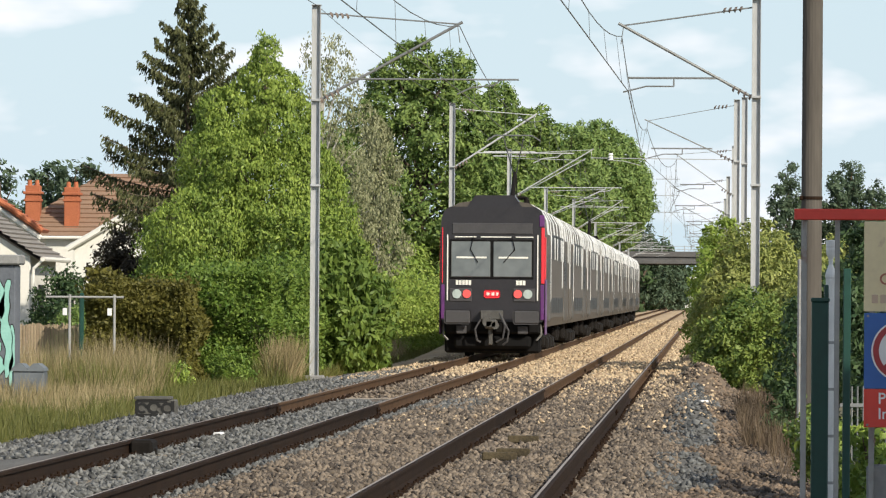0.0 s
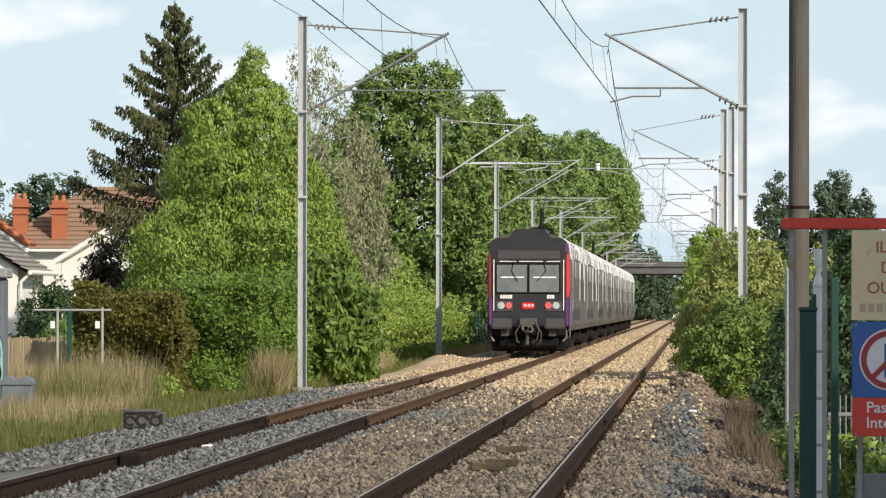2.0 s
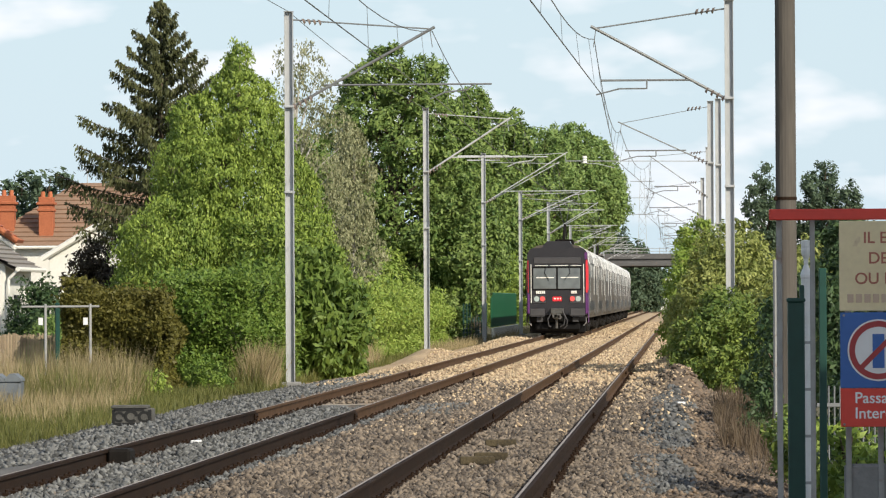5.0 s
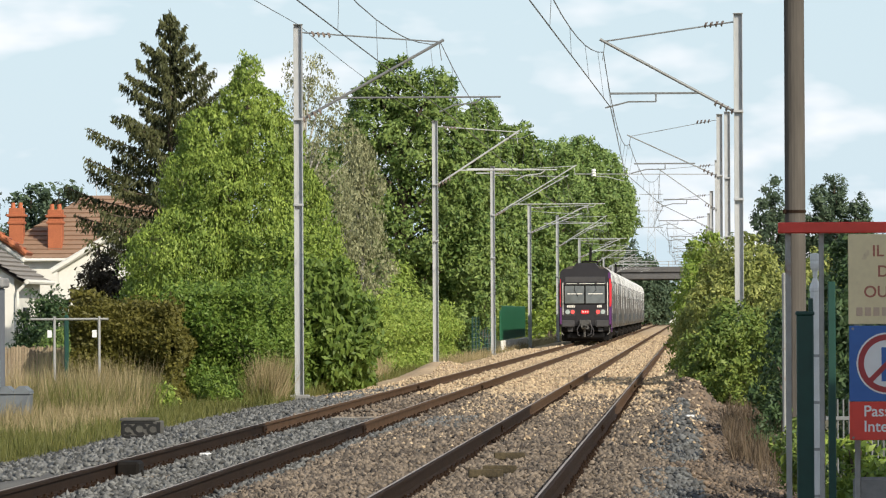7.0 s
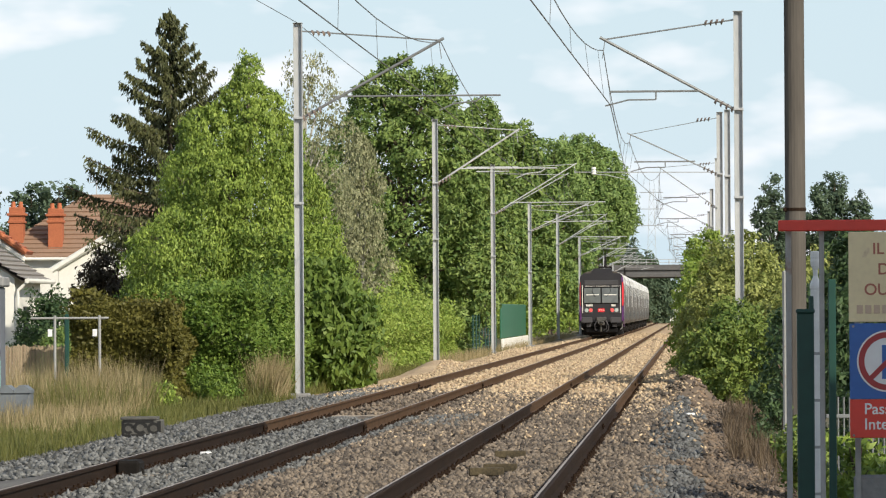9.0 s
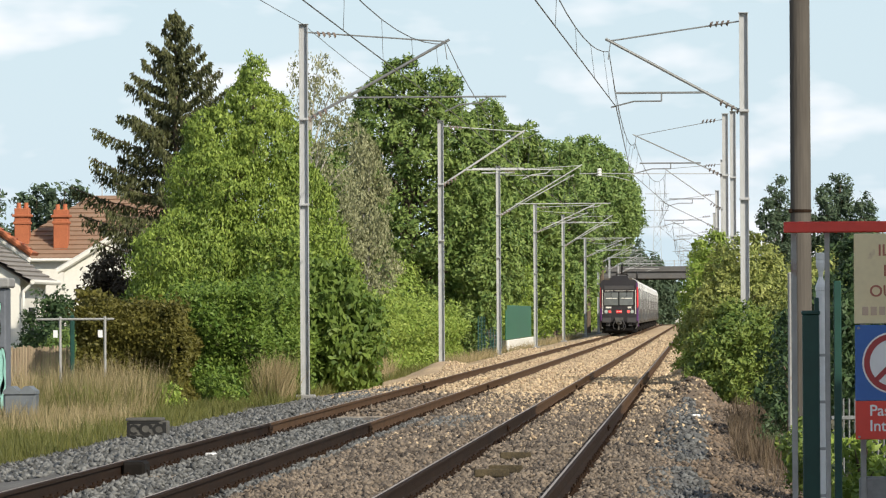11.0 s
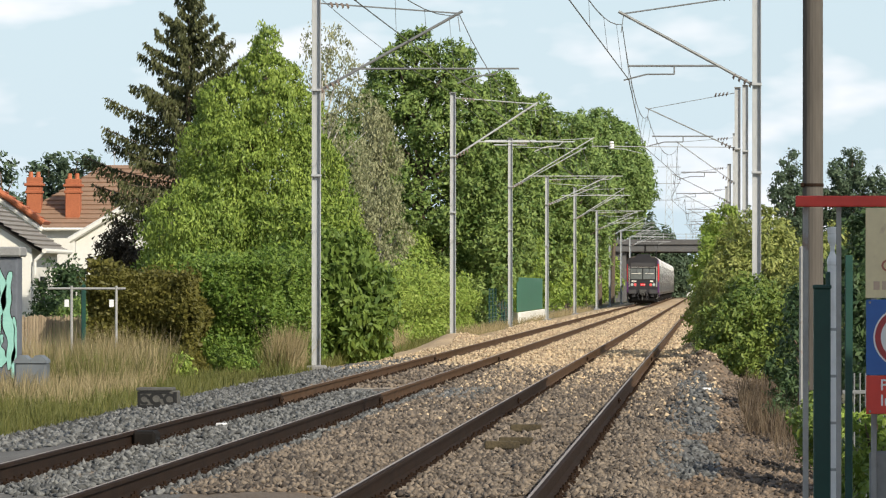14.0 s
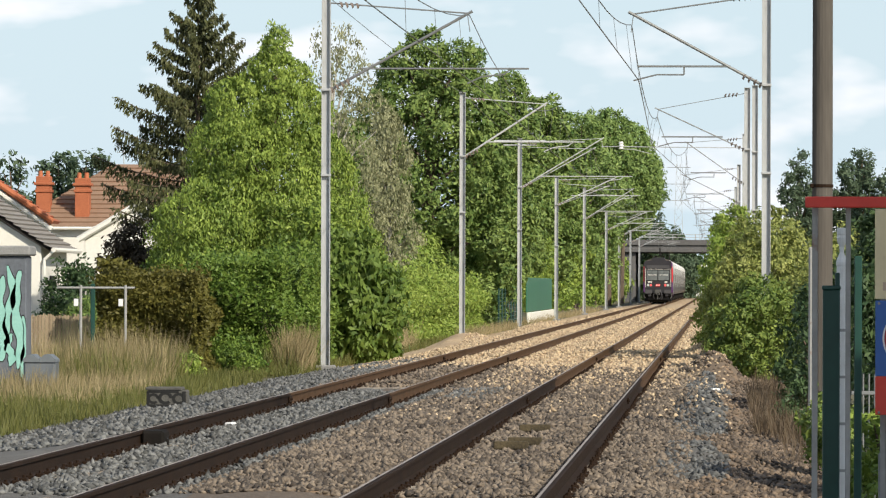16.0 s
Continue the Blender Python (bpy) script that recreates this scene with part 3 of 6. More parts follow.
def share(name, mesh, parent, loc, label="", turn=0):
    ob = new(name, mesh)
    ob.parent = parent
    ob.matrix_basis = pose(*loc, 0, 0, turn)
    return tagged(ob, label) if label else ob


def train_pieces():
    """Meshes that the carriages share: panes, doors, bogie frames, wheels."""
    out = {}

    def keep(key, bm, *mats):
        me = bpy.data.meshes.new(key)
        bm.to_mesh(me)
        bm.free()
        for m in mats:
            me.materials.append(m)
        out[key] = me

    bm = bmesh.new()
    box(bm, (0, 0, 0), (0.04, 2.2, 0.72), 0.012)
    keep("upper", bm, M["side_glass"])
    bm = bmesh.new()
    box(bm, (0, 0, 0), (0.04, 2.2, 0.46), 0.012)
    keep("lower", bm, M["side_glass"])
    bm = bmesh.new()
    box(bm, (0, 0, 0), (0.04, 1.2, 0.8), 0.012)
    keep("vestibule", bm, M["side_glass"])
    # slanted white shapes for sun glints between the upper windows, bent over at the roof's edge
    pts = [(1.40, 2.7), (1.40, 3.3), (1.34, 3.75), (1.18, 4.0), (0.95, 4.15), (0.955, 4.18), (1.208, 4.028), (1.368, 3.753), (1.417, 3.3), (1.417, 2.7)]
    for key, w, lean in (("pillar", 0.42, 0.75), ("glint_strip_back", 0.62, -0.6)):
        bm = bmesh.new()
        prism(bm, pts, -w, w)
        for v in bm.verts:
            v.co.y += (v.co.z - 3.4) * lean
            if v.co.z < 2.75:
                v.co.y *= 0.6
        keep(key, bm, M["train_white"])
    bm = bmesh.new()
    prism(bm, [(1.40, 3.35)] + pts[2:-2] + [(1.417, 3.35)], -0.9, 0.9)
    keep("roof_panel", bm, M["train_white"])
    bm = bmesh.new()
    box(bm, (0, 0, 0), (0.035, 0.14, 2.5), 0.01)
    keep("long_pillar", bm, M["door_grey"])
    bm = bmesh.new()
    box(bm, (0, 0, 0.3), (0.035, 0.16, 1.9), 0.01)
    keep("pale_post", bm, M["train_white"])
    # taller white strip for the sun streak at a carriage end
    bm = bmesh.new()
    prism(bm, [(1.40, 1.9)] + pts[1:-1] + [(1.417, 1.9)], -0.45, 0.45)
    keep("end_panel", bm, M["train_white"])
    bm = bmesh.new()
    box(bm, (0, 0, 0), (0.05, 1.7, 2.15), 0.01)
    box(bm, (0, 0, 0), (0.056, 0.03, 2.1), 0, 1)
    for s in (-0.42, 0.42):
        box(bm, (0, s, 0.4), (0.06, 0.5, 0.95), 0.01, 1)
    keep("door", bm, M["door_grey"], M["dark_glass"])
    bm = bmesh.new()
    for s in (-1, 1):
        box(bm, (s * 1.02, 0, 0.55), (0.14, 3.2, 0.22), 0.04)
        for y in (-1.25, 1.25):
            box(bm, (s * 1.05, y, 0.48), (0.24, 0.36, 0.34), 0.05)
        rod(bm, (s * 1.08, -0.25, 0.3), (s * 1.08, -0.25, 0.75), 0.11, 8)
        rod(bm, (s * 1.08, 0.25, 0.3), (s * 1.08, 0.25, 0.75), 0.11, 8)
    box(bm, (0, 0, 0.55), (2.0, 0.4, 0.2), 0.04)
    keep("bogie", bm, M["under"])
    bm = bmesh.new()
    for s in (-1, 1):
        rod(bm, (s * 0.69, 0, 0.46), (s * 0.82, 0, 0.46), 0.46, 20)
    rod(bm, (-0.7, 0, 0.46), (0.7, 0, 0.46), 0.08, 8)
    keep("wheelset", bm, M["under"])
    bm = bmesh.new()
    box(bm, (0, 0, 0.36), (2.3, 7.5, 0.36), 0.08)
    for y in (-2.4, 0.3, 2.6):
        box(bm, (0, y, 0.30), (2.45, 1.5, 0.34), 0.05)
    keep("underfloor", bm, M["under"])
    bm = bmesh.new()
    box(bm, (0, 0, 2.2), (2.0, 0.7, 3.2), 0.06)
    keep("gangway", bm, M["cab_black"])
    return out


def pantograph(parent, y):
    """A single-arm pantograph: insulators, base frame, a dark lower arm, a thin upper arm and the collector head."""
    bm = bmesh.new()
    for x in (-0.4, 0.4):
        for q in (-0.7, 0.7):
            rod(bm, (x, y + q, 4.22), (x, y + q, 4.55), 0.09, 8, 0.06)
        rod(bm, (x, y - 0.8, 4.58), (x, y + 0.8, 4.58), 0.04)
    for q in (-0.7, 0.7):
        rod(bm, (-0.4, y + q, 4.58), (0.4, y + q, 4.58), 0.04)
    rod(bm, (0, y - 0.7, 4.6), (0, y + 1.0, 5.35), 0.075, 8, 0.055)
    rod(bm, (0.12, y - 0.4, 4.6), (0.05, y + 1.0, 5.3), 0.02)
    panto = part("pantograph", bm, M["under"], parent, "raised dark single-arm pantograph")
    bm = bmesh.new()
    for x in (-0.3, 0.3):
        rod(bm, (x * 0.15, y + 1.0, 5.35), (x, y - 0.3, 6.38), 0.018)
    for q in (-0.18, 0.12):
        chain(bm, [(-0.8, y - 0.3 + q, 6.28), (-0.55, y - 0.3 + q, 6.44), (0.55, y - 0.3 + q, 6.44), (0.8, y - 0.3 + q, 6.28)], 0.018)
    part("upper_arm", bm, M["bracket"], panto, "thin grey upper arm with collector strips")


def build_train():
    t = thing("train", TRAIN_X, 116, 0, "grey double-deck commuter train with a purple and red rear cab", "train")
    p = train_pieces()
    n, pitch = 8, 25.9
    for k in range(n):
        y0 = k * pitch + (0.55 if k == 0 else 0)
        c = part("carriage", carriage_body(y0, k * pitch + 25.35), [M["grey"], M["roof_grey"], M["train_white"], M["cab_black"]], t, "double-deck carriage with dark window bands and pale doors")
        o = k * pitch
        for side in (-1, 1):
            x = side * 1.394
            for i in range(5):
                share("window", p["upper"], c, (x, o + 7.6 + i * 2.5, 3.05))
                share("window", p["lower"], c, (x, o + 7.6 + i * 2.5, 1.38))
            for y in (6.3, 12.7, 19.2):
                share("pillar", p["pillar"], c, (0, o + y, 0), turn=0 if side > 0 else 180)
            for y in (9.6, 16.3, 24.4):
                share("pillar", p["glint_strip_back"], c, (0, o + y, 0), turn=0 if side > 0 else 180)
            for y in (1.0, 18.0) if k else (18.0,):
                share("end_panel", p["end_panel"], c, (0, o + y, 0), "white strip at the carriage end, standing in for a sun streak", turn=0 if side > 0 else 180)
            for y in (2.0, 5.75, 19.55):
                share("door_post", p["pale_post" if y == 5.75 else "long_pillar"], c, (x + side * 0.012, o + y, 2.15))
            # more white glint strips on the far carriages, which look brighter
            for y in (3.6, 21.6) if k < 2 else (3.6, 8.1, 14.5, 21.6):
                share("roof_panel", p["roof_panel"], c, (0, o + y, 0), "white strip along the roof edge, standing in for sun glints", turn=0 if side > 0 else 180)
            for y in (4.7, 20.6):
                share("door", p["door"], c, (x, o + y, 2.02), "pale sliding door with dark panes")
            for y in (2.9, 22.4):
                share("window", p["vestibule"], c, (x, o + y, 2.3))
        for y in (3.4, 22.0):
            share("bogie", p["bogie"], c, (0, o + y, 0))
            for q in (-1.25, 1.25):
                share("wheelset", p["wheelset"], c, (0, o + y + q, 0))
        share("underfloor_equipment", p["underfloor"], c, (0, o + 12.7, 0))
        bm = bmesh.new()
        for y in (6.0, 13.0, 19.0):
            box(bm, (0, o + y, 4.27), (1.1, 2.2, 0.12), 0.05)
        part("roof_vents", bm, M["roof_grey"], c)
        if k < n - 1:
            share("gangway", p["gangway"], c, (0, o + 25.63, 0))
    pantograph(t, 15.5)
    pantograph(t, 15.5 + 4 * pitch)
    build_cab(t)
    return t


def slab(bm, x0, x1, z0, z1, y, d, bevel=0.015, mi=0):
    return box(bm, ((x0 + x1) / 2, y, (z0 + z1) / 2), (x1 - x0, d, z1 - z0), bevel, mi)


def build_cab(t):
    """The rear face and its fittings; the face stands at y = 0."""
    bm = bmesh.new()
    face = [(-1.36, 0.95), (1.36, 0.95), (1.41, 1.4), (1.41, 3.3), (1.39, 3.75), (1.31, 3.95), (1.15, 4.06), (-1.15, 4.06), (-1.31, 3.95), (-1.39, 3.75), (-1.41, 3.3), (-1.41, 1.4)]
    fs = prism(bm, face, 0.04, 0.62)
    front = [f for f in bm.faces if abs(f.normal.y) > 0.9 and f.calc_center_median().y < 0.3]
    bmesh.ops.bevel(bm, geom=list({e for f in front for e in f.edges}), offset=0.07, segments=2, affect="EDGES")
    cab = part("cab_end", bm, M["cab_grey"], t, "dark grey flat cab end")
    bm = bmesh.new()
    # black plough box, made low and wide to stand for shade under the cab too
    box(bm, (0, 0.75, 0.52), (2.6, 0.7, 0.84), 0.06)
    part("snow_plough", bm, M["cab_black"], t)
    for s in (-1, 1):
        bm = bmesh.new()
        slab(bm, s * 1.345 - 0.05, s * 1.345 + 0.05, 1.0, 1.95, 0.035, 0.03)
        part("purple_corner", bm, M["purple"], cab, "purple painted corner")
        bm = bmesh.new()
        slab(bm, s * 1.424 - 0.012, s * 1.424 + 0.012, 0.6, 2.1, 0.85, 1.5)
        part("purple_side", bm, M["purple"], cab, "purple painted side panel")
        if s > 0:
            bm = bmesh.new()
            slab(bm, 1.26, 1.40, 3.52, 3.84, 0.03, 0.03)
            part("purple_corner", bm, M["purple"], cab, "purple painted upper corner")
        bm = bmesh.new()
        slab(bm, s * 1.36 - (0.048 if s > 0 else 0.015), s * 1.36 + (0.048 if s > 0 else 0.015), 1.98, 3.5, 0.03, 0.03)
        slab(bm, s * 1.424 - 0.012, s * 1.424 + 0.012, 2.1, 3.25, 0.42, 0.62)
        part("red_stripe", bm, M["red"], cab, "bright red vertical stripe")
        bm = bmesh.new()
        slab(bm, s * 1.22 - 0.018, s * 1.22 + 0.018, 1.52, 3.3, 0.02, 0.05, 0.008)
        part("handrail", bm, M["cream"], cab, "white vertical line along the cab edge")
        # windscreen with frame, pane, sun blind, wiper
        x0, x1 = (-1.12, -0.06) if s < 0 else (0.02, 1.06)
        bm = bmesh.new()
        slab(bm, x0 - 0.05, x1 + 0.05, 2.10, 3.18, 0.035, 0.03)
        fr = part("windscreen", bm, M["cab_black"], cab, "split windscreen in a black surround")
        bm = bmesh.new()
        slab(bm, x0, x1, 2.16, 3.12, 0.02, 0.03)
        part("pane", bm, M["windscreen"], fr, "grey reflecting pane")
        bm = bmesh.new()
        slab(bm, x0 + 0.14, x1 - 0.1, 2.66, 2.71, 0.0, 0.015, 0.005)
        part("blind_edge", bm, M["cream"], fr)
        bm = bmesh.new()
        wx = x0 + (0.6 if s < 0 else 0.5)
        chain(bm, [(wx, -0.02, 3.24), (wx + s * 0.08, -0.02, 2.9), (wx - s * 0.22 if s > 0 else wx + 0.12, -0.02, 2.55)], 0.014)
        part("wiper", bm, M["cab_black"], fr)
        # lamp cluster
        bm = bmesh.new()
        slab(bm, s * 0.86 - 0.31, s * 0.86 + 0.31, 1.48, 1.86, 0.035, 0.05, 0.03)
        lc = part("lamp_cluster", bm, M["buffer"], cab, "grey housing with a red tail lamp and a white lamp")
        bm = bmesh.new()
        rod(bm, (s * 0.69, 0.03, 1.70), (s * 0.69, -0.02, 1.70), 0.115, 18)
        part("tail_lamp", bm, M["tail_red"], lc, "lit red tail lamp")
        bm = bmesh.new()
        rod(bm, (s * 0.96, 0.03, 1.70), (s * 0.96, -0.02, 1.70), 0.125, 18)
        part("headlamp", bm, M["lamp_glass"], lc, "unlit pale glass headlamp")
        # number as plain bars
        bm = bmesh.new()
        a, b = (-1.0, -0.57) if s < 0 else (0.63, 0.90)
        k = 5 if s < 0 else 3
        w = (b - a) / k
        for i in range(k):
            slab(bm, a + i * w + 0.008, a + (i + 1) * w - 0.008, 1.94, 2.07, 0.03, 0.02, 0.004)
        part("number_bars", bm, M["cream"], cab, "row of small pale bars")
        # buffer
        bm = bmesh.new()
        rod(bm, (s * 0.93, 0.35, 1.07), (s * 0.93, -0.25, 1.07), 0.13, 12)
        slab(bm, s * 0.93 - 0.36, s * 0.93 + 0.36, 0.88, 1.27, -0.28, 0.07, 0.05)
        part("buffer", bm, M["buffer"], t, "broad grey rectangular buffer")
        bm = bmesh.new()
        slab(bm, s * 0.83 - 0.14, s * 0.83 + 0.14, 0.62, 0.84, -0.02, 0.1, 0.02)
        part("socket_box", bm, M["buffer"], t, "small grey socket box")
        bm = bmesh.new()
        chain(bm, [(s * 1.3, 0.3, 0.95), (s * 1.33, 0.1, 0.6), (s * 1.2, 0.05, 0.45)], 0.03)
        part("step_rail", bm, M["steel"], t)
    for x0, x1 in ((-1.03, -0.44), (-0.33, 0.5), (0.62, 1.1)):
        bm = bmesh.new()
        slab(bm, x0, x1, 3.225, 3.255, 0.02, 0.04, 0.006)
        part("white_line", bm, M["cream"], cab)
    bm = bmesh.new()
    slab(bm, -1.1, 1.08, 3.32, 3.62, 0.03, 0.04, 0.02)
    part("display_panel", bm, M["buffer"], cab, "blank dark grey destination panel")
    bm = bmesh.new()
    for x0, x1 in ((-0.19, -0.07), (-0.05, 0.06), (0.08, 0.17)):
        slab(bm, x0 + 0.02, x1, 1.66, 1.75, 0.022, 0.02, 0.02, 1)
    slab(bm, -0.23, 0.21, 1.59, 1.81, 0.034, 0.03, 0.04, 0)
    part("emblem", bm, [M["red"], M["cream"]], cab, "small red badge with pale strokes")
    # roof pod
    bm = bmesh.new()
    prism(bm, [(-0.72, 4.05), (0.78, 4.05), (0.55, 4.38), (-0.5, 4.38)], 0.5, 2.4)
    part("roof_fairing", bm, M["cab_grey"], t, "dark roof fairing")
    # headstock, coupling, hoses
    bm = bmesh.new()
    slab(bm, -1.3, 1.3, 0.62, 1.42, 0.32, 0.5, 0.06)
    slab(bm, -1.05, 1.05, 0.22, 0.6, 0.35, 0.4, 0.08)
    part("headstock", bm, M["cab_black"], t, "black headstock under the cab")
    bm = bmesh.new()
    slab(bm, -0.32, 0.3, 1.0, 1.26, -0.12, 0.3, 0.03)
    slab(bm, -0.2, 0.16, 0.76, 1.02, -0.22, 0.4, 0.06)
    rod(bm, (-0.12, -0.42, 0.95), (-0.12, -0.05, 0.95), 0.13, 12)
    rod(bm, (0.1, -0.42, 0.85), (0.1, -0.05, 0.85), 0.1, 12)
    slab(bm, -0.1, 0.02, 0.32, 0.8, -0.15, 0.12, 0.03)
    part("coupler", bm, M["worn_steel"], t, "worn steel automatic coupler")
    for pts in (((0.2, -0.25, 1.2), (0.36, -0.3, 0.85), (0.3, -0.28, 0.5), (0.12, -0.22, 0.4)), ((0.26, -0.22, 1.1), (0.46, -0.28, 0.7), (0.42, -0.25, 0.42), (0.3, -0.2, 0.33)), ((-0.28, -0.22, 1.05), (-0.45, -0.26, 0.75), (-0.4, -0.22, 0.45), (-0.3, -0.2, 0.4))):
        bm = bmesh.new()
        chain(bm, pts, 0.028, 6)
        part("brake_hose", bm, M["buffer"], t)


train = build_train()


# ---- trees, hedges, grass ----
def dome(seed, w, d, z0, z1, n=18, squash=1.0, point=0.6):
    """Lobes that fill a crown of width w, depth d between heights z0 and z1, narrower to the top by point."""
    rng = np.random.default_rng(seed)
    out = []
    for i in range(n):
        f = (i + 0.5) / n
        r = (1 - point * f ** 1.5) * math.sin(math.pi * min(0.5, 0.22 + f * 0.9)) if f < 0.5 else (1 - point * f ** 1.5) * math.sqrt(max(0.05, 1 - ((f - 0.5) / 0.56) ** 2))
        a = i * 2.39996 + rng.random() * 0.6
        s = min(w, d) * (0.20 + 0.09 * rng.random()) * (1 - 0.35 * f)
        out.append((max(0, w / 2 * r - s * 0.7) * math.cos(a), max(0, d / 2 * r - s * 0.7) * math.sin(a), z0 + s * 0.6 + (z1 - z0 - s * 1.5) * f, s, s, s * squash * (0.85 + 0.3 * rng.random())))
    out.append((0, 0, (z0 + z1) / 2, w * 0.25, d * 0.25, (z1 - z0) * 0.33))
    return out


CONE = [(.3, 9.3, .25), (.3, 8.9, .42), (.15, 8.3, .6), (.55, 7.8, .75), (-.15, 7.5, .8), (-.75, 6.9, .95), (-1.0, 7.3, .6), (.7, 6.7, 1.1), (-.9, 5.8, 1.25), (.2, 5.7, 1.35), (1.2, 5.3, 1.2), (-.7, 4.6, 1.35), (.7, 4.3, 1.5), (1.75, 3.9, 1.2), (-1.6, 3.4, 1.45), (-.5, 3.3, 1.4), (1.2, 2.9, 1.5), (2.3, 2.6, 1.15), (-2.0, 2.3, 1.2), (-1.4, 2.2, 1.6), (.4, 2.0, 1.5), (2.2, 1.5, 1.35), (-1.9, 1.2, 1.2), (-.8, 1.2, 1.5), (1.2, 1.0, 1.4)]
rs = np.random.default_rng(33)
cone = [(x, rs.uniform(-0.5, 0.5) - (0.9 if x < -1.3 else 0.0), z + 0.1, r, r * 1.1, r * 1.05) for x, z, r in CONE]
# front masses stand out from the rest
cone += [(-1.5, -1.9, 2.6, 1.3, 1.0, 1.15), (0.9, -1.7, 3.6, 0.95, 0.9, 1.25), (1.7, -1.8, 1.6, 1.0, 0.9, 1.1), (-0.3, -1.5, 5.7, 0.8, 0.8, 1.0), (0.7, -1.0, 7.0, 0.55, 0.6, 0.8)]
tree("garden_tree", -13.25, 124, -0.45, 8.9, 0.2, cone, 150000, 0.057, M["leaf_bright"], "tall conical bright green garden tree behind a clipped hedge", seed=3, droop=1.1, depth=0.34, clump=0.2)
tree("birch", -14.9, 165, -0.4, 11.6, 0.13, dome(5, 5.0, 4.0, 3.0, 12.3, 24, 1.4, 0.35), 12000, 0.07, M["leaf_birch"], "tall airy birch with thin grey-green drooping foliage", seed=5, droop=1.2, depth=0.98, clump=0.22, bark=M["birch_bark"])
tree("birch", -13.3, 170, -0.4, 9.0, 0.12, dome(6, 2.9, 3.0, 1.6, 9.3, 18, 1.5, 0.45), 16000, 0.07, M["leaf_birch"], "smaller weeping birch with dull olive hanging foliage", seed=6, droop=1.5, depth=0.85, clump=0.2, bark=M["birch_bark"])
tree("broadleaf_tree", -14.2, 212, -0.4, 13.0, 0.35, dome(8, 10.0, 6.5, 0.4, 14.9, 42, 1.0, 0.36), 90000, 0.125, M["leaf_mid"], "large dark green broadleaf tree beside the line", seed=8, droop=0.2, clump=0.24)
tree("broadleaf_tree", -12.7, 258, -0.4, 13.0, 0.35, dome(9, 5.4, 6.0, 3.0, 15.0, 26, 1.0, 0.4), 36000, 0.15, M["leaf_mid"], "tall green broadleaf tree crowding the line", seed=9, clump=0.3)
tree("broadleaf_tree", -12.8, 312, -0.4, 14.0, 0.35, dome(10, 6.2, 8.0, 3.0, 16.1, 26, 1.0, 0.4), 22000, 0.21, M["leaf_mid"], "tall green broadleaf tree crowding the line", seed=10, clump=0.35)
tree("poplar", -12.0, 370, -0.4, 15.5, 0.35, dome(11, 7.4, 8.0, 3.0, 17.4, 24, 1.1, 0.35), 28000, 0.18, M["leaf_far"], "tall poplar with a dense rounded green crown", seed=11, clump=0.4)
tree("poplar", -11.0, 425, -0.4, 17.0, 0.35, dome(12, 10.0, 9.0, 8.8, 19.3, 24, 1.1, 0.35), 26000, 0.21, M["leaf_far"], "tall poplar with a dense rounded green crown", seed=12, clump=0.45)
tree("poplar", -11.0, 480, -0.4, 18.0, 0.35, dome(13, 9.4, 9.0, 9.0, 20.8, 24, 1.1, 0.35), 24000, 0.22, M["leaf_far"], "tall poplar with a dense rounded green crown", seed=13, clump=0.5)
tree("broadleaf_tree", -16.5, 185, -0.4, 9.0, 0.3, dome(14, 7.0, 5.0, 0.4, 9.6, 20), 22000, 0.14, M["leaf_mid"], "dark green tree filling the gap behind the birches", seed=14, clump=0.3)
tree("broadleaf_tree", -17.0, 205, -0.4, 6.0, 0.3, dome(15, 7.0, 5.0, 0.2, 6.6, 16), 14000, 0.15, M["leaf_dark"], "low dark tree behind the gardens", seed=15, clump=0.3)
# thicket along the boundary beyond the hedge
for i, (y, h, w) in enumerate(((178, 2.4, 3.0), (205, 4.6, 3.4), (228, 5.6, 3.6), (252, 6.6, 4.0), (275, 7.4, 4.2), (300, 8.0, 4.4), (330, 8.6, 4.4), (360, 9.0, 4.6), (392, 9.2, 4.6), (425, 9.6, 4.8), (458, 9.6, 4.8), (492, 9.6, 4.8), (525, 9.0, 5.0))):
    x = -14.7 if y < 270 else -13.2
    tree("thicket_bush", x, y, -0.45, h * 0.8, 0.12, dome(40 + i, w, 30, 0.0, h, 22, 1.0, 0.25), 11000 if y < 300 else 6500, 0.13 if y < 300 else 0.2, M["leaf_light"] if i % 3 == 1 else M["leaf_bright"], "unclipped green thicket along the railway boundary", "bush", "boundary thicket", seed=40 + i, clump=0.3)


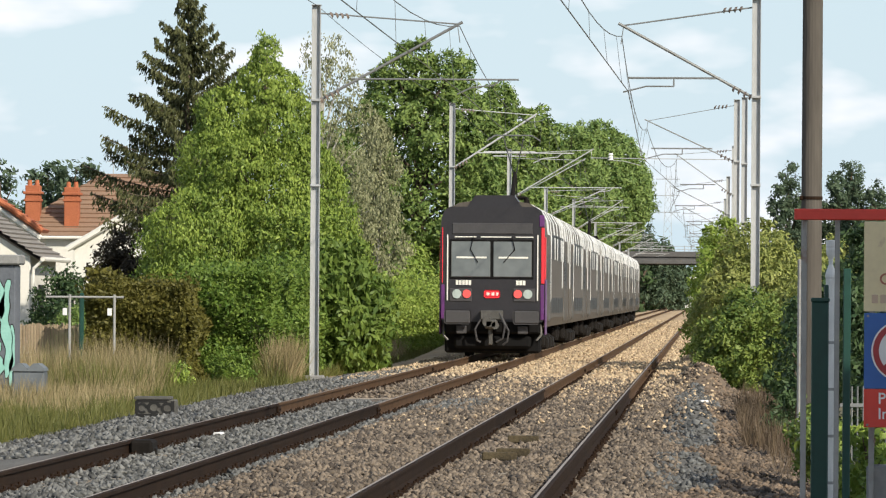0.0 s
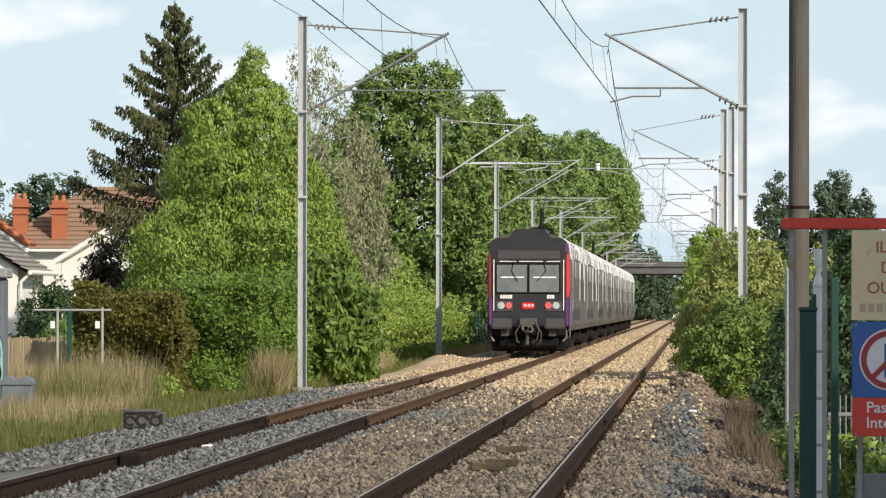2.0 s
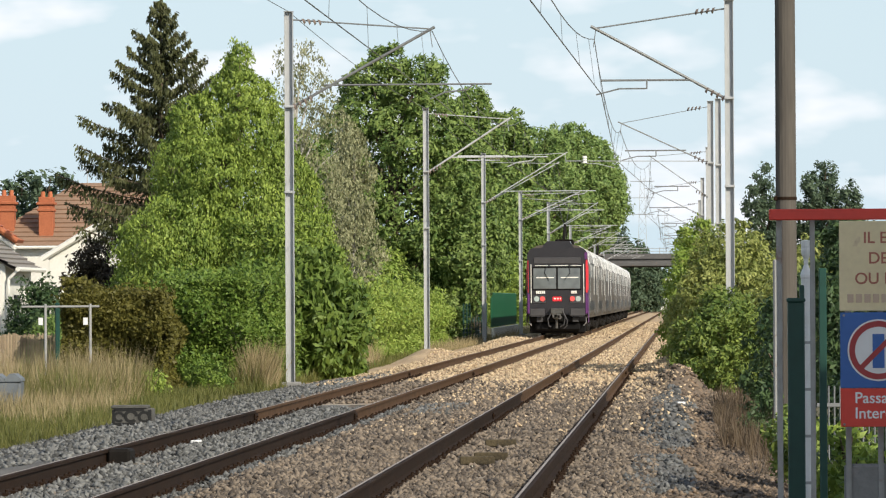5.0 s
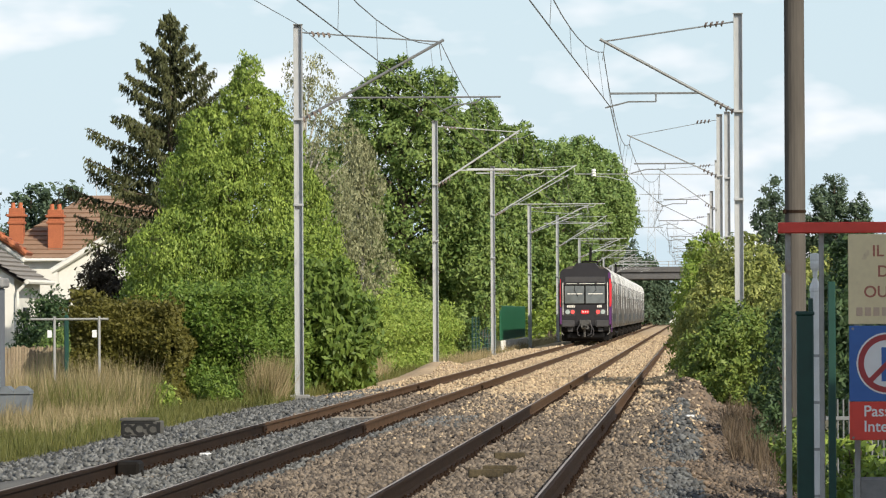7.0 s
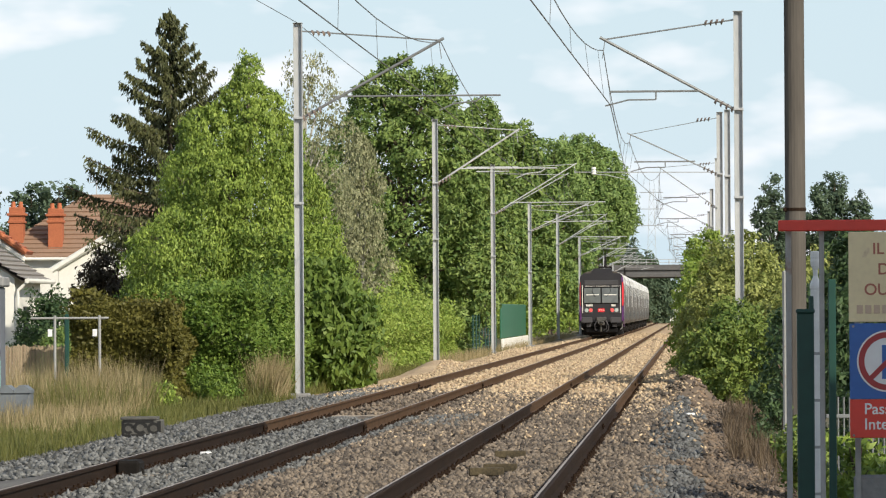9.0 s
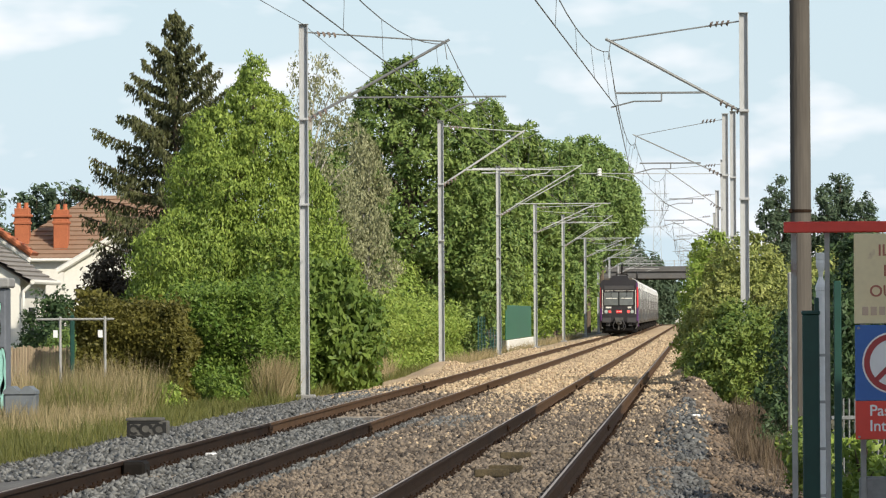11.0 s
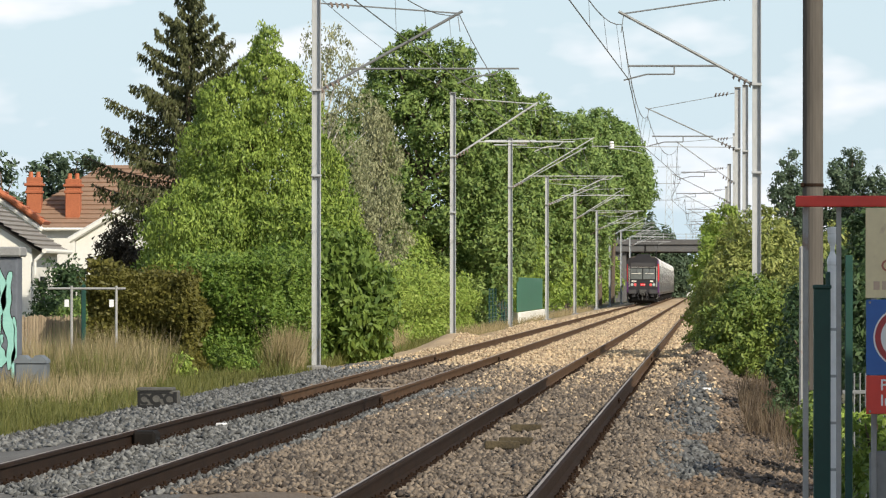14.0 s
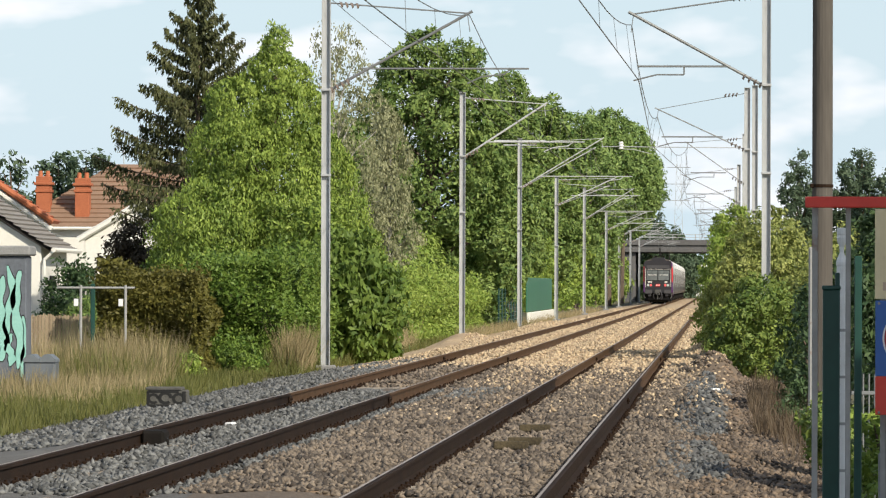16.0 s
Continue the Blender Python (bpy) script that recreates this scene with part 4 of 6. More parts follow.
def spruce(x, y, z, height, seed, wide=5.9, most=3.5):
    """Tiers of boughs, low ones drooping with lifted tips, high ones rising; side twigs and curtains of needles hang from each."""
    rng = np.random.default_rng(seed)
    t = thing("spruce", x, y, z, "tall dark spruce with drooping layered branches", "tree")
    bm = bmesh.new()
    rod(bm, (0, 0, 0), (0, 0, height * 0.6), 0.2, 8, 0.11)
    rod(bm, (0, 0, height * 0.6), (0, 0, height), 0.11, 6, 0.012)
    cs, us, vs = [], [], []

    def hang(base, out, n, drop, size):
        """n needles strewn below the points of base."""
        k = rng.integers(0, len(base), n)
        p = base[k] + rng.normal(size=(n, 3)) * 0.03
        p[:, 2] -= rng.random(n) ** 1.5 * drop
        u = out * 0.3 + rng.normal(size=(n, 3)) * 0.28 + np.array([0, 0, -0.75])
        u /= np.linalg.norm(u, axis=1)[:, None]
        v = np.cross(u, unit(rng, n))
        v /= np.linalg.norm(v, axis=1)[:, None] + 1e-9
        s = size * rng.uniform(0.6, 1.3, n)[:, None]
        cs.append(p), us.append(u * s), vs.append(v * s * 0.36)

    zz, turn = 0.9, 0.0
    while zz < height - 0.15:
        f = zz / height
        reach = min(most, wide * (1 - f) ** 0.95 + 0.06)
        count = 6 if f < 0.88 else 4
        turn += 0.9
        for k in range(count):
            a = turn + k * 2 * math.pi / count + rng.normal() * 0.16
            L = reach * rng.uniform(0.55, 1.12)
            out = np.array([math.cos(a), math.sin(a), 0.0])
            side = np.array([-math.sin(a), math.cos(a), 0.0])
            rise = -0.30 + 0.95 * f + rng.normal() * 0.09
            lift = 0.14 * (1 - 0.5 * f)

            def bough(q):
                q = np.asarray(q, float)
                return out * (L * q)[..., None] + np.stack([0 * q, 0 * q, zz + L * (rise * q + lift * q ** 3)], -1)

            chain(bm, [Vector(p) for p in bough([0, 0.35, 0.7, 1.0])], 0.028 * (1 - f) + 0.006, 4)
            line = bough(np.linspace(0.12, 1.0, 24))
            hang(line, out, int(34 + 56 * L), 0.14 + 0.55 * (1 - f), 0.10)
            for q in np.arange(0.25, 1.0, 0.17 / max(0.6, L)):
                w = (0.08 + 0.30 * L * (1 - q) ** 0.8 * min(1.0, q * 3)) * rng.uniform(0.7, 1.2)
                for sg in (-1, 1):
                    g = np.linspace(0, 1, 6)[:, None]
                    tw = bough(q) + (side * sg * 0.85 + out * 0.5) * w * g
                    tw[:, 2] -= 0.18 * w * g[:, 0]
                    hang(tw, out, int(5 + 16 * w), 0.08 + 0.42 * (1 - f), 0.09)
            tip = bough(np.linspace(0.86, 1.03, 5))
            hang(tip, out * 2.5 + np.array([0, 0, 0.9]), 10, 0.03, 0.07)
        zz += (0.66 - 0.32 * f) * rng.uniform(0.85, 1.15)
    top = np.stack([np.zeros(8), np.zeros(8), np.linspace(height - 0.7, height + 0.05, 8)], 1)
    hang(top, np.array([0, 0, 1.2]), 60, 0.05, 0.07)
    part("trunk", bm, M["bark"], t)
    ob = new("crown", quad_cloud("crown", np.concatenate(cs), np.concatenate(us), np.concatenate(vs), [M["needle"]]))
    ob.parent = t


spruce(-17.85, 145, -0.4, 12.5, 21)


def hedge(x0, x1, y0, y1, z0, z1, count, size, leaf, label, seed, wob=0.12, extra=0.0):
    """A clipped hedge: a twiggy core with leaves over its faces."""
    rng = np.random.default_rng(seed)
    t = thing("hedge", (x0 + x1) / 2, (y0 + y1) / 2, z0, label, "hedge")
    w, d, h = x1 - x0, (y1 - y0) * K, z1 - z0
    bm = bmesh.new()
    box(bm, (0, 0, (h - 0.55) / 2), (w - 1.1, d - 1.1, h - 0.6), 0.1)
    bmesh.ops.subdivide_edges(bm, edges=bm.edges[:], cuts=3, use_grid_fill=True)
    for v in bm.verts:
        v.co += Vector([rng.normal() * 0.04 for _ in range(3)])
    part("core", bm, M["twig"], t)
    face = rng.choice(4, count, p=np.array([w * h * 2.2, d * h, w * d * 0.45, d * h * 0.06]) / (w * h * 2.2 + d * h * 1.06 + w * d * 0.45))
    c = np.stack([rng.uniform(-w / 2, w / 2, count), rng.uniform(-d / 2, d / 2, count), rng.uniform(0, h, count)], 1)
    nrm = np.zeros((count, 3))
    for f, ax, sg, ext in ((0, 1, -1, d), (1, 0, 1, w), (2, 2, 1, 2 * h), (3, 0, -1, w)):
        k = face == f
        c[k, ax] = sg * ext / 2
        nrm[k, ax] = sg
    p = c * 1.7
    bulge = wob * (np.sin(p[:, 0] * 1.7 + seed) * np.sin(p[:, 1] * 0.9 + 1) + np.sin(p[:, 2] * 2.6 + p[:, 0]) * 0.8) + rng.normal(size=count) * 0.06
    corner = np.clip(1 - (h - c[:, 2]) / 0.35, 0, 1) * (face != 2)
    c += nrm * (bulge - 0.1 - 0.12 * corner)[:, None]
    c[:, 2] += extra * np.abs(rng.normal(size=count)) * (face == 2)
    u = unit(rng, count) * 0.9 + nrm * 0.5 + np.array([0, 0, 0.2])
    u /= np.linalg.norm(u, axis=1)[:, None]
    v = np.cross(u, unit(rng, count))
    v /= np.linalg.norm(v, axis=1)[:, None] + 1e-9
    s = size * rng.uniform(0.6, 1.3, count)[:, None]
    ob = new("foliage", quad_cloud("foliage", c, u * s, v * s * 0.5, [leaf]))
    ob.parent = t


hedge(-14.2, -11.9, 96.5, 99.5, -0.45, 1.85, 32000, 0.06, M["leaf_brown"], "clipped hedge turning brown, behind tall dry grass", 51, wob=0.2, extra=0.1)
hedge(-12.6, -10.3, 100, 118, -0.45, 2.15, 66000, 0.058, M["leaf_hedge"], "clipped green hedge along the railway verge", 52, wob=0.24, extra=0.16)
hedge(-12.6, -10.9, 138, 196, -0.45, 1.75, 42000, 0.082, M["leaf_light"], "clipped yellow-green hedge along the railway boundary", 53, wob=0.3, extra=0.25)


def bush(name, x, y, z, w, d, h, count, size, leaf, label, seed, n=14, droop=0.2, depth=0.4, clump=0.14, point=0.4):
    return tree(name, x, y, z, h * 0.7, 0.05, dome(seed, w, d, 0.0, h, n, 1.0, point), count, size, leaf, label, "bush", "", seed, droop, None, depth, clump)


bush("broad_leaved_bush", -9.95, 113, -0.5, 3.0, 3.0, 3.6, 15000, 0.115, M["leaf_glossy"], "dark bush with large glossy drooping leaves beside a mast", 61, droop=0.7, clump=0.2)
bush("shrub", -11.4, 121, -0.5, 3.4, 4.0, 4.6, 20000, 0.085, M["leaf_bright"], "green shrub between the garden tree and the line", 62)
bush("shrub", -18.6, 122, -0.5, 2.6, 3.0, 3.0, 9000, 0.07, M["leaf_dark"], "dark garden shrub in front of white houses", 63, depth=0.8)
bush("shrub", -17.9, 128, -0.5, 2.7, 3.0, 4.1, 15000, 0.07, M["leaf_plum"], "dark brownish garden shrub under a spruce", 64, depth=0.8)
bush("shrub", -15.6, 104, -0.5, 1.6, 2.0, 1.9, 7000, 0.06, M["leaf_mid"], "loose green shrub behind a wire fence", 65, depth=0.8)
# the big bush beside the right track
bush("wayside_bush", 1.22, 105, -0.45, 3.0, 5.0, 4.1, 46000, 0.056, M["leaf_bush"], "large tangled green bush beside the near track", 71, n=24, depth=0.45, clump=0.14, point=0.35)
bush("wayside_bush", 0.98, 94, -0.45, 2.5, 3.5, 2.3, 24000, 0.054, M["leaf_dark2"], "low tangled green bush in front of a mast", 78, n=18, depth=0.45, clump=0.13, point=0.4)
bush("wayside_bush", 0.35, 112, -0.45, 1.9, 12.0, 4.2, 22000, 0.06, M["leaf_light"], "tall yellow-green bush beside the near track", 72, n=16, depth=0.6, clump=0.16)
bush("wayside_bush", 2.7, 98, -0.45, 2.6, 8.0, 3.5, 16000, 0.06, M["leaf_bush"], "large tangled green bush beside a mast", 73, depth=0.6)
bush("shrub", 2.6, 68, -0.45, 2.4, 4.0, 3.4, 14000, 0.06, M["leaf_dark"], "green shrub behind fence posts", 74)
bush("shrub", 1.25, 47, -0.45, 0.7, 3.0, 1.0, 4000, 0.045, M["leaf_dark2"], "low dark bramble beside the fence", 75, clump=0.08)
bush("shrub", 1.22, 31.5, -0.45, 0.7, 1.0, 1.3, 2600, 0.045, M["leaf_bright"], "fresh green weeds at the foot of a sign", 76, clump=0.08)
bush("shrub", 2.5, 42, -0.45, 2.2, 4.0, 2.7, 12000, 0.05, M["leaf_dark"], "green garden shrub behind the warning signs", 77)


bush("shrub", 1.42, 66, -0.45, 1.0, 3.0, 2.2, 5000, 0.05, M["leaf_dark"], "dark bramble thicket at the foot of a wooden pole", 175, clump=0.1)


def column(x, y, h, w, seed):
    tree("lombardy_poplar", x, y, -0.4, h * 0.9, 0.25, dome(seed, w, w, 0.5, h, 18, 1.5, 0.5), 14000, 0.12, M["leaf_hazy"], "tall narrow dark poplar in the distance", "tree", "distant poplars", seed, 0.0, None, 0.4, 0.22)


column(4.75, 250, 9.9, 3.3, 81)
column(5.9, 253, 8.4, 2.4, 85)
column(7.6, 252, 9.6, 2.4, 82)
column(8.7, 255, 10.5, 2.6, 83)
column(9.8, 250, 9.0, 2.4, 84)
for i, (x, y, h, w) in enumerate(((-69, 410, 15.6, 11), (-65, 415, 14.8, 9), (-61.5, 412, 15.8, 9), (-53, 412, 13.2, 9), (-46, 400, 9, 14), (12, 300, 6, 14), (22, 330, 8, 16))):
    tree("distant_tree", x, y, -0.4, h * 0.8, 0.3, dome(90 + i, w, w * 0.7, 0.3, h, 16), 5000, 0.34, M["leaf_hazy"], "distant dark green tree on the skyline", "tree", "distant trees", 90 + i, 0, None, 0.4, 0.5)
spruce(9.2, 152, -0.4, 7.4, 22, 3.4, 2.2)


def grass_patch(name, spots, label, leaf, seed, h0, h1):
    """Upright blades in patches: (x, y, rx, ry, count)."""
    rng = np.random.default_rng(seed)
    c, u, v = [], [], []
    for x, y, rx, ry, k in spots:
        y, ry = y * K, ry * K
        px, py = x + rng.uniform(-rx, rx, k), y + rng.uniform(-ry, ry, k)
        clumps = 0.5 + 0.25 * np.sin(px * 2.3 + seed) * np.sin(py * 0.6) + 0.25 * np.sin(px * 6.1 + py * 0.7) * np.sin(py * 1.9)
        h = (h0 + (h1 - h0) * rng.random(k) ** 1.6) * (0.5 + 0.6 * clumps)
        g = np.array([ground_z(a, b) if a < -10.2 or a > 1.6 else ballast_z(a, b) for a, b in zip(px, py)])
        tilt = rng.normal(size=(k, 2)) * 0.24
        uu = np.stack([tilt[:, 0], tilt[:, 1], np.ones(k)], 1) * (h / 2)[:, None]
        c.append(np.stack([px, py, g], 1) + uu)
        u.append(uu)
        w = rng.uniform(0.003, 0.009, k)
        a = rng.random(k) * math.pi
        v.append(np.stack([np.cos(a) * w, np.sin(a) * w, np.zeros(k)], 1))
    ob = new(name, quad_cloud(name, np.concatenate(c), np.concatenate(u), np.concatenate(v), [leaf]))
    tagged(ob, label, "grass", kind="stuff")


grass_patch("tall_dry_grass", [(-13.2, 92.5, 1.3, 3.0, 3000), (-12.3, 88.5, 0.8, 3.4, 2600), (-14.3, 89, 0.7, 3.0, 1200), (-10.02, 100.5, 0.27, 1.6, 3400), (-10.3, 134, 0.5, 5, 1200)], "tall feathery straw-coloured grass before a hedge", M["straw"], 101, 0.45, 1.5)
grass_patch("dry_grass", [(-12.4, 83, 1.2, 5, 4200), (-12.0, 78, 1.2, 6, 2200), (-10.0, 190, 0.5, 22, 2600), (-10.0, 240, 0.5, 22, 1200), (-10.1, 310, 0.6, 40, 3500)], "dry straw-coloured grass on the railway verge", M["straw"], 104, 0.25, 0.7)
grass_patch("tall_grass", [(-13.0, 92, 1.4, 3.4, 4200), (-12.4, 87, 1.0, 4.0, 3000), (-10.3, 101, 0.5, 2.6, 2200)], "tall grey-green seeding grass before a hedge", M["grass"], 105, 0.4, 1.15)
grass_patch("verge_grass", [(-12.2, 74, 2.4, 18, 30000), (-12.4, 90, 2.2, 6, 9000), (-10.6, 60, 0.9, 8, 5000), (-10.3, 105, 0.7, 9, 9000), (-10.4, 135, 0.9, 18, 9000), (-10.5, 195, 0.7, 34, 5000)], "green and yellow verge grass", M["grass"], 102, 0.12, 0.45)
grass_patch("dry_weeds", [(0.8, 63, 0.3, 7, 2600), (1.1, 54, 0.3, 5, 350), (1.3, 80, 0.6, 6, 900)], "brown withered weeds under the wayside bush", M["dead"], 103, 0.15, 0.62)
bush("shrub", 1.02, 62, -0.45, 0.5, 3.0, 0.45, 1800, 0.045, M["leaf_dark"], "low dark bramble under the wayside bush", 79, clump=0.08)
for i, (x, y, w, h) in enumerate(((-10.9, 97, 1.3, 1.0), (-11.6, 92, 1.0, 0.7), (-10.4, 110, 1.2, 1.2), (-12.8, 88, 1.0, 0.6), (-10.6, 128, 1.4, 1.1), (-10.8, 133, 1.2, 0.9))):
    bush("weed_clump", x, y, -0.5, w, 2.5, h, 2600, 0.05, M["leaf_bright"] if i % 2 else M["leaf_hedge"], "low clump of green weeds in the verge", 300 + i, n=8, depth=0.9, clump=0.12)
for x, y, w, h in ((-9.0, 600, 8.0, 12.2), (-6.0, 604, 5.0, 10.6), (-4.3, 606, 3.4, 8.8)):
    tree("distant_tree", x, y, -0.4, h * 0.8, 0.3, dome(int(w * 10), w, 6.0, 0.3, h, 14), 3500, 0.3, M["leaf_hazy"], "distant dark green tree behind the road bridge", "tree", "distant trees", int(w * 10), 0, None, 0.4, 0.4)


# ---- houses beyond the gardens ----
M["render_white"] = mat("white_render", (0.78, 0.76, 0.70), (0.68, 0.66, 0.60), rough=0.9, scale=0.8, fine=9, bump=0.2)
M["tile_brown"] = mat("brown_tile", (0.38, 0.25, 0.165), (0.26, 0.165, 0.11), rough=0.85, scale=0.8, fine=6, random_part="island")
M["tile_grey"] = mat("grey_tile", (0.36, 0.33, 0.30), (0.24, 0.22, 0.20), rough=0.85, scale=0.8, fine=6, random_part="island")
M["tile_red"] = mat("red_tile", (0.50, 0.17, 0.07), (0.38, 0.11, 0.05), rough=0.8, scale=1, fine=8, random_part="island")
M["brick"] = mat("orange_brick", (0.44, 0.14, 0.06), (0.30, 0.088, 0.04), rough=0.85, scale=2, fine=14, bump=0.4)
M["green_paint"] = mat("green_paint", (0.011, 0.062, 0.045), (0.008, 0.044, 0.032), rough=0.45, scale=2, fine=14)
M["panel_green"] = mat("green_panel", (0.016, 0.135, 0.062), (0.012, 0.10, 0.047), rough=0.5, scale=0.5, fine=8)
M["grey_post"] = mat("grey_post", (0.36, 0.36, 0.35), (0.25, 0.25, 0.24), rough=0.6, scale=2, fine=20, spot=(0.2, 0.1, 0.06), spot_at=0.66)
M["plastic_grey"] = mat("grey_plastic", (0.155, 0.175, 0.19), (0.115, 0.125, 0.14), rough=0.5, scale=2, fine=14)
M["teal"] = mat("teal_spray", (0.30, 0.56, 0.49), (0.22, 0.46, 0.40), rough=0.8, scale=3, fine=20)
M["black_paint"] = mat("black_spray", (0.006, 0.006, 0.006), (0.010, 0.010, 0.010), rough=0.8)
M["cane"] = mat("cane", (0.42, 0.33, 0.22), (0.28, 0.21, 0.14), rough=0.9, scale=2, fine=14, random_part="object")
M["bridge"] = mat("bridge_concrete", (0.125, 0.122, 0.122), (0.085, 0.083, 0.083), rough=0.95, scale=0.4, fine=4, bump=0.4, spot=(0.14, 0.12, 0.1))
M["dark_concrete"] = mat("dark_concrete", (0.115, 0.112, 0.10), (0.06, 0.058, 0.053), rough=0.95, scale=4, fine=30, bump=0.5)
M["old_wood"] = mat("old_wood", (0.11, 0.085, 0.045), (0.014, 0.011, 0.007), rough=0.95, scale=6, fine=40, bump=0.4)
M["hut_grey"] = mat("hut_grey", (0.15, 0.165, 0.19), (0.09, 0.10, 0.12), rough=0.9, scale=1.5, fine=12, bump=0.3)
M["sign_red"] = mat("sign_red", (0.72, 0.055, 0.035), (0.60, 0.045, 0.03), rough=0.45, scale=3, fine=18)
M["sign_blue"] = mat("sign_blue", (0.035, 0.13, 0.42), (0.03, 0.11, 0.36), rough=0.45, scale=3, fine=18)
M["sign_white"] = mat("sign_white", (0.8, 0.8, 0.8), (0.72, 0.72, 0.72), rough=0.5, scale=3, fine=18)
M["old_cream"] = mat("old_cream_enamel", (0.80, 0.69, 0.43), (0.70, 0.59, 0.37), rough=0.7, scale=4, fine=30, spot=(0.50, 0.36, 0.26), spot_at=0.62)
M["faded_red"] = mat("faded_red", (0.36, 0.10, 0.07), (0.46, 0.22, 0.15), rough=0.7, scale=8, fine=40)
M["wood_pole"] = mat("weathered_pole", (0.105, 0.092, 0.078), (0.062, 0.054, 0.046), rough=0.9, scale=3, fine=20, bump=0.4, stretch=(1, 1, 0.12))


def roof_slope(parent, a, b, c, d, material, name="roof", courses=14, label=""):
    """A tiled slope between eave a-b and ridge d-c: overlapping courses, each a little proud of the one above."""
    a, b, c, d = (Vector(v) for v in (a, b, c, d))
    nrm = (b - a).cross(d - a).normalized()
    bm = bmesh.new()
    rows = []
    for i in range(courses):
        for f, lift in ((i / courses, 0.09), ((i + 1) / courses, 0.03)):
            rows.append([bm.verts.new(q + nrm * lift) for q in (a.lerp(d, f), b.lerp(c, f))])
    rows.append([bm.verts.new(q - nrm * 0.04) for q in (d, c)])
    rows.append([bm.verts.new(q - nrm * 0.04) for q in (a, b)])
    for p, q in zip(rows, rows[1:] + rows[:1]):
        bm.faces.new((p[0], p[1], q[1], q[0]))
    bmesh.ops.recalc_face_normals(bm, faces=bm.faces)
    return part(name, bm, material, parent, label)


def wall_box(parent, x0, x1, y0, y1, z0, z1, material, name="wall"):
    bm = bmesh.new()
    box(bm, ((x0 + x1) / 2, (y0 + y1) / 2, (z0 + z1) / 2), (x1 - x0, y1 - y0, z1 - z0), 0.02)
    return part(name, bm, material, parent)


def chimney(x, y, z0, z1, label):
    t = thing("chimney", x, y, z0, label, "chimney", "chimneys")
    h = z1 - z0
    bm = bmesh.new()
    box(bm, (0, 0, h / 2 - 0.2), (0.62, 0.75, h + 0.4), 0.02)
    part("shaft", bm, M["brick"], t, "orange brick shaft")
    bm = bmesh.new()
    for k, z in enumerate((h * 0.72, h * 0.86)):
        box(bm, (0, 0, z), (0.72 + k * 0.08, 0.85 + k * 0.08, 0.12), 0.02)
    part("corbel", bm, M["brick"], t)
    for dx in (-0.16, 0.16):
        bm = bmesh.new()
        rod(bm, (dx, 0, h), (dx, 0, h + 0.24), 0.11, 10, 0.085)
        part("chimney_pot", bm, M["tile_red"], t)
    return t


def shift(y):
    """Where a thing whose parts are given at y in the plan has its origin."""
    return y * (K - 1) / K


def house_b():
    t = thing("house", 0, shift(184), 0, "white rendered house with a brown hipped tile roof", "house")
    x0, x1, y0, y1, e, r = -30.4, -20.5, 180, 189, 4.05, 6.85
    wall_box(t, x0 + 0.3, x1 - 0.3, y0 + 0.3, y1 - 0.3, -0.6, e, M["render_white"])
    ra, rb = (-26.4, 184.5, r), (-23.2, 184.5, r)
    roof_slope(t, (x0, y0, e), (x1, y0, e), rb, ra, M["tile_brown"], label="weathered brown tile slope")
    roof_slope(t, (x1, y0, e), (x1, y1, e), rb, rb, M["tile_brown"])
    roof_slope(t, (x1, y1, e), (x0, y1, e), ra, rb, M["tile_brown"])
    roof_slope(t, (x0, y1, e), (x0, y0, e), ra, ra, M["tile_brown"])
    bm = bmesh.new()
    for x in (-25.6, -23.2):
        box(bm, (x, y0 + 0.26, 2.6), (0.9, 0.1, 1.3), 0.02)
    part("window", bm, M["dark_glass"], t)
    bm = bmesh.new()
    rod(bm, (x0, y0 - 0.06, e - 0.02), (x1, y0 - 0.06, e - 0.02), 0.07, 8)
    part("gutter", bm, M["render_white"], t, "white gutter")
    # gabled wing in sunlight
    w = thing("house_wing", 0, shift(176), 0, "bright white gabled wing of a house", "house")
    wx0, wx1, wy0, wy1, we, wr = -26.0, -22.6, 172.6, 180.2, 3.6, 5.0
    wall_box(w, wx0, wx1, wy0, wy1, -0.6, we, M["render_white"])
    bm = bmesh.new()
    prism(bm, [(wx0, we), (wx1, we), ((wx0 + wx1) / 2 + 0.6, wr - 0.06)], wy0, wy1)
    part("gable", bm, M["render_white"], w)
    xm = (wx0 + wx1) / 2 + 0.6
    bm = bmesh.new()
    for xe in (wx0 - 0.25, wx1 + 0.25):
        rod(bm, (xe, wy0 - 0.2, we - 0.14), (xm, wy0 - 0.2, wr - 0.02), 0.13, 6)
    part("bargeboard", bm, M["render_white"], w, "white bargeboard")
    roof_slope(w, (wx1 + 0.25, wy0 - 0.15, we - 0.12), (wx1 + 0.25, wy1, we - 0.12), (xm, wy1, wr), (xm, wy0 - 0.15, wr), M["tile_brown"], courses=8)
    roof_slope(w, (wx0 - 0.25, wy1, we - 0.12), (wx0 - 0.25, wy0 - 0.15, we - 0.12), (xm, wy0 - 0.15, wr), (xm, wy1, wr), M["tile_brown"], courses=8)


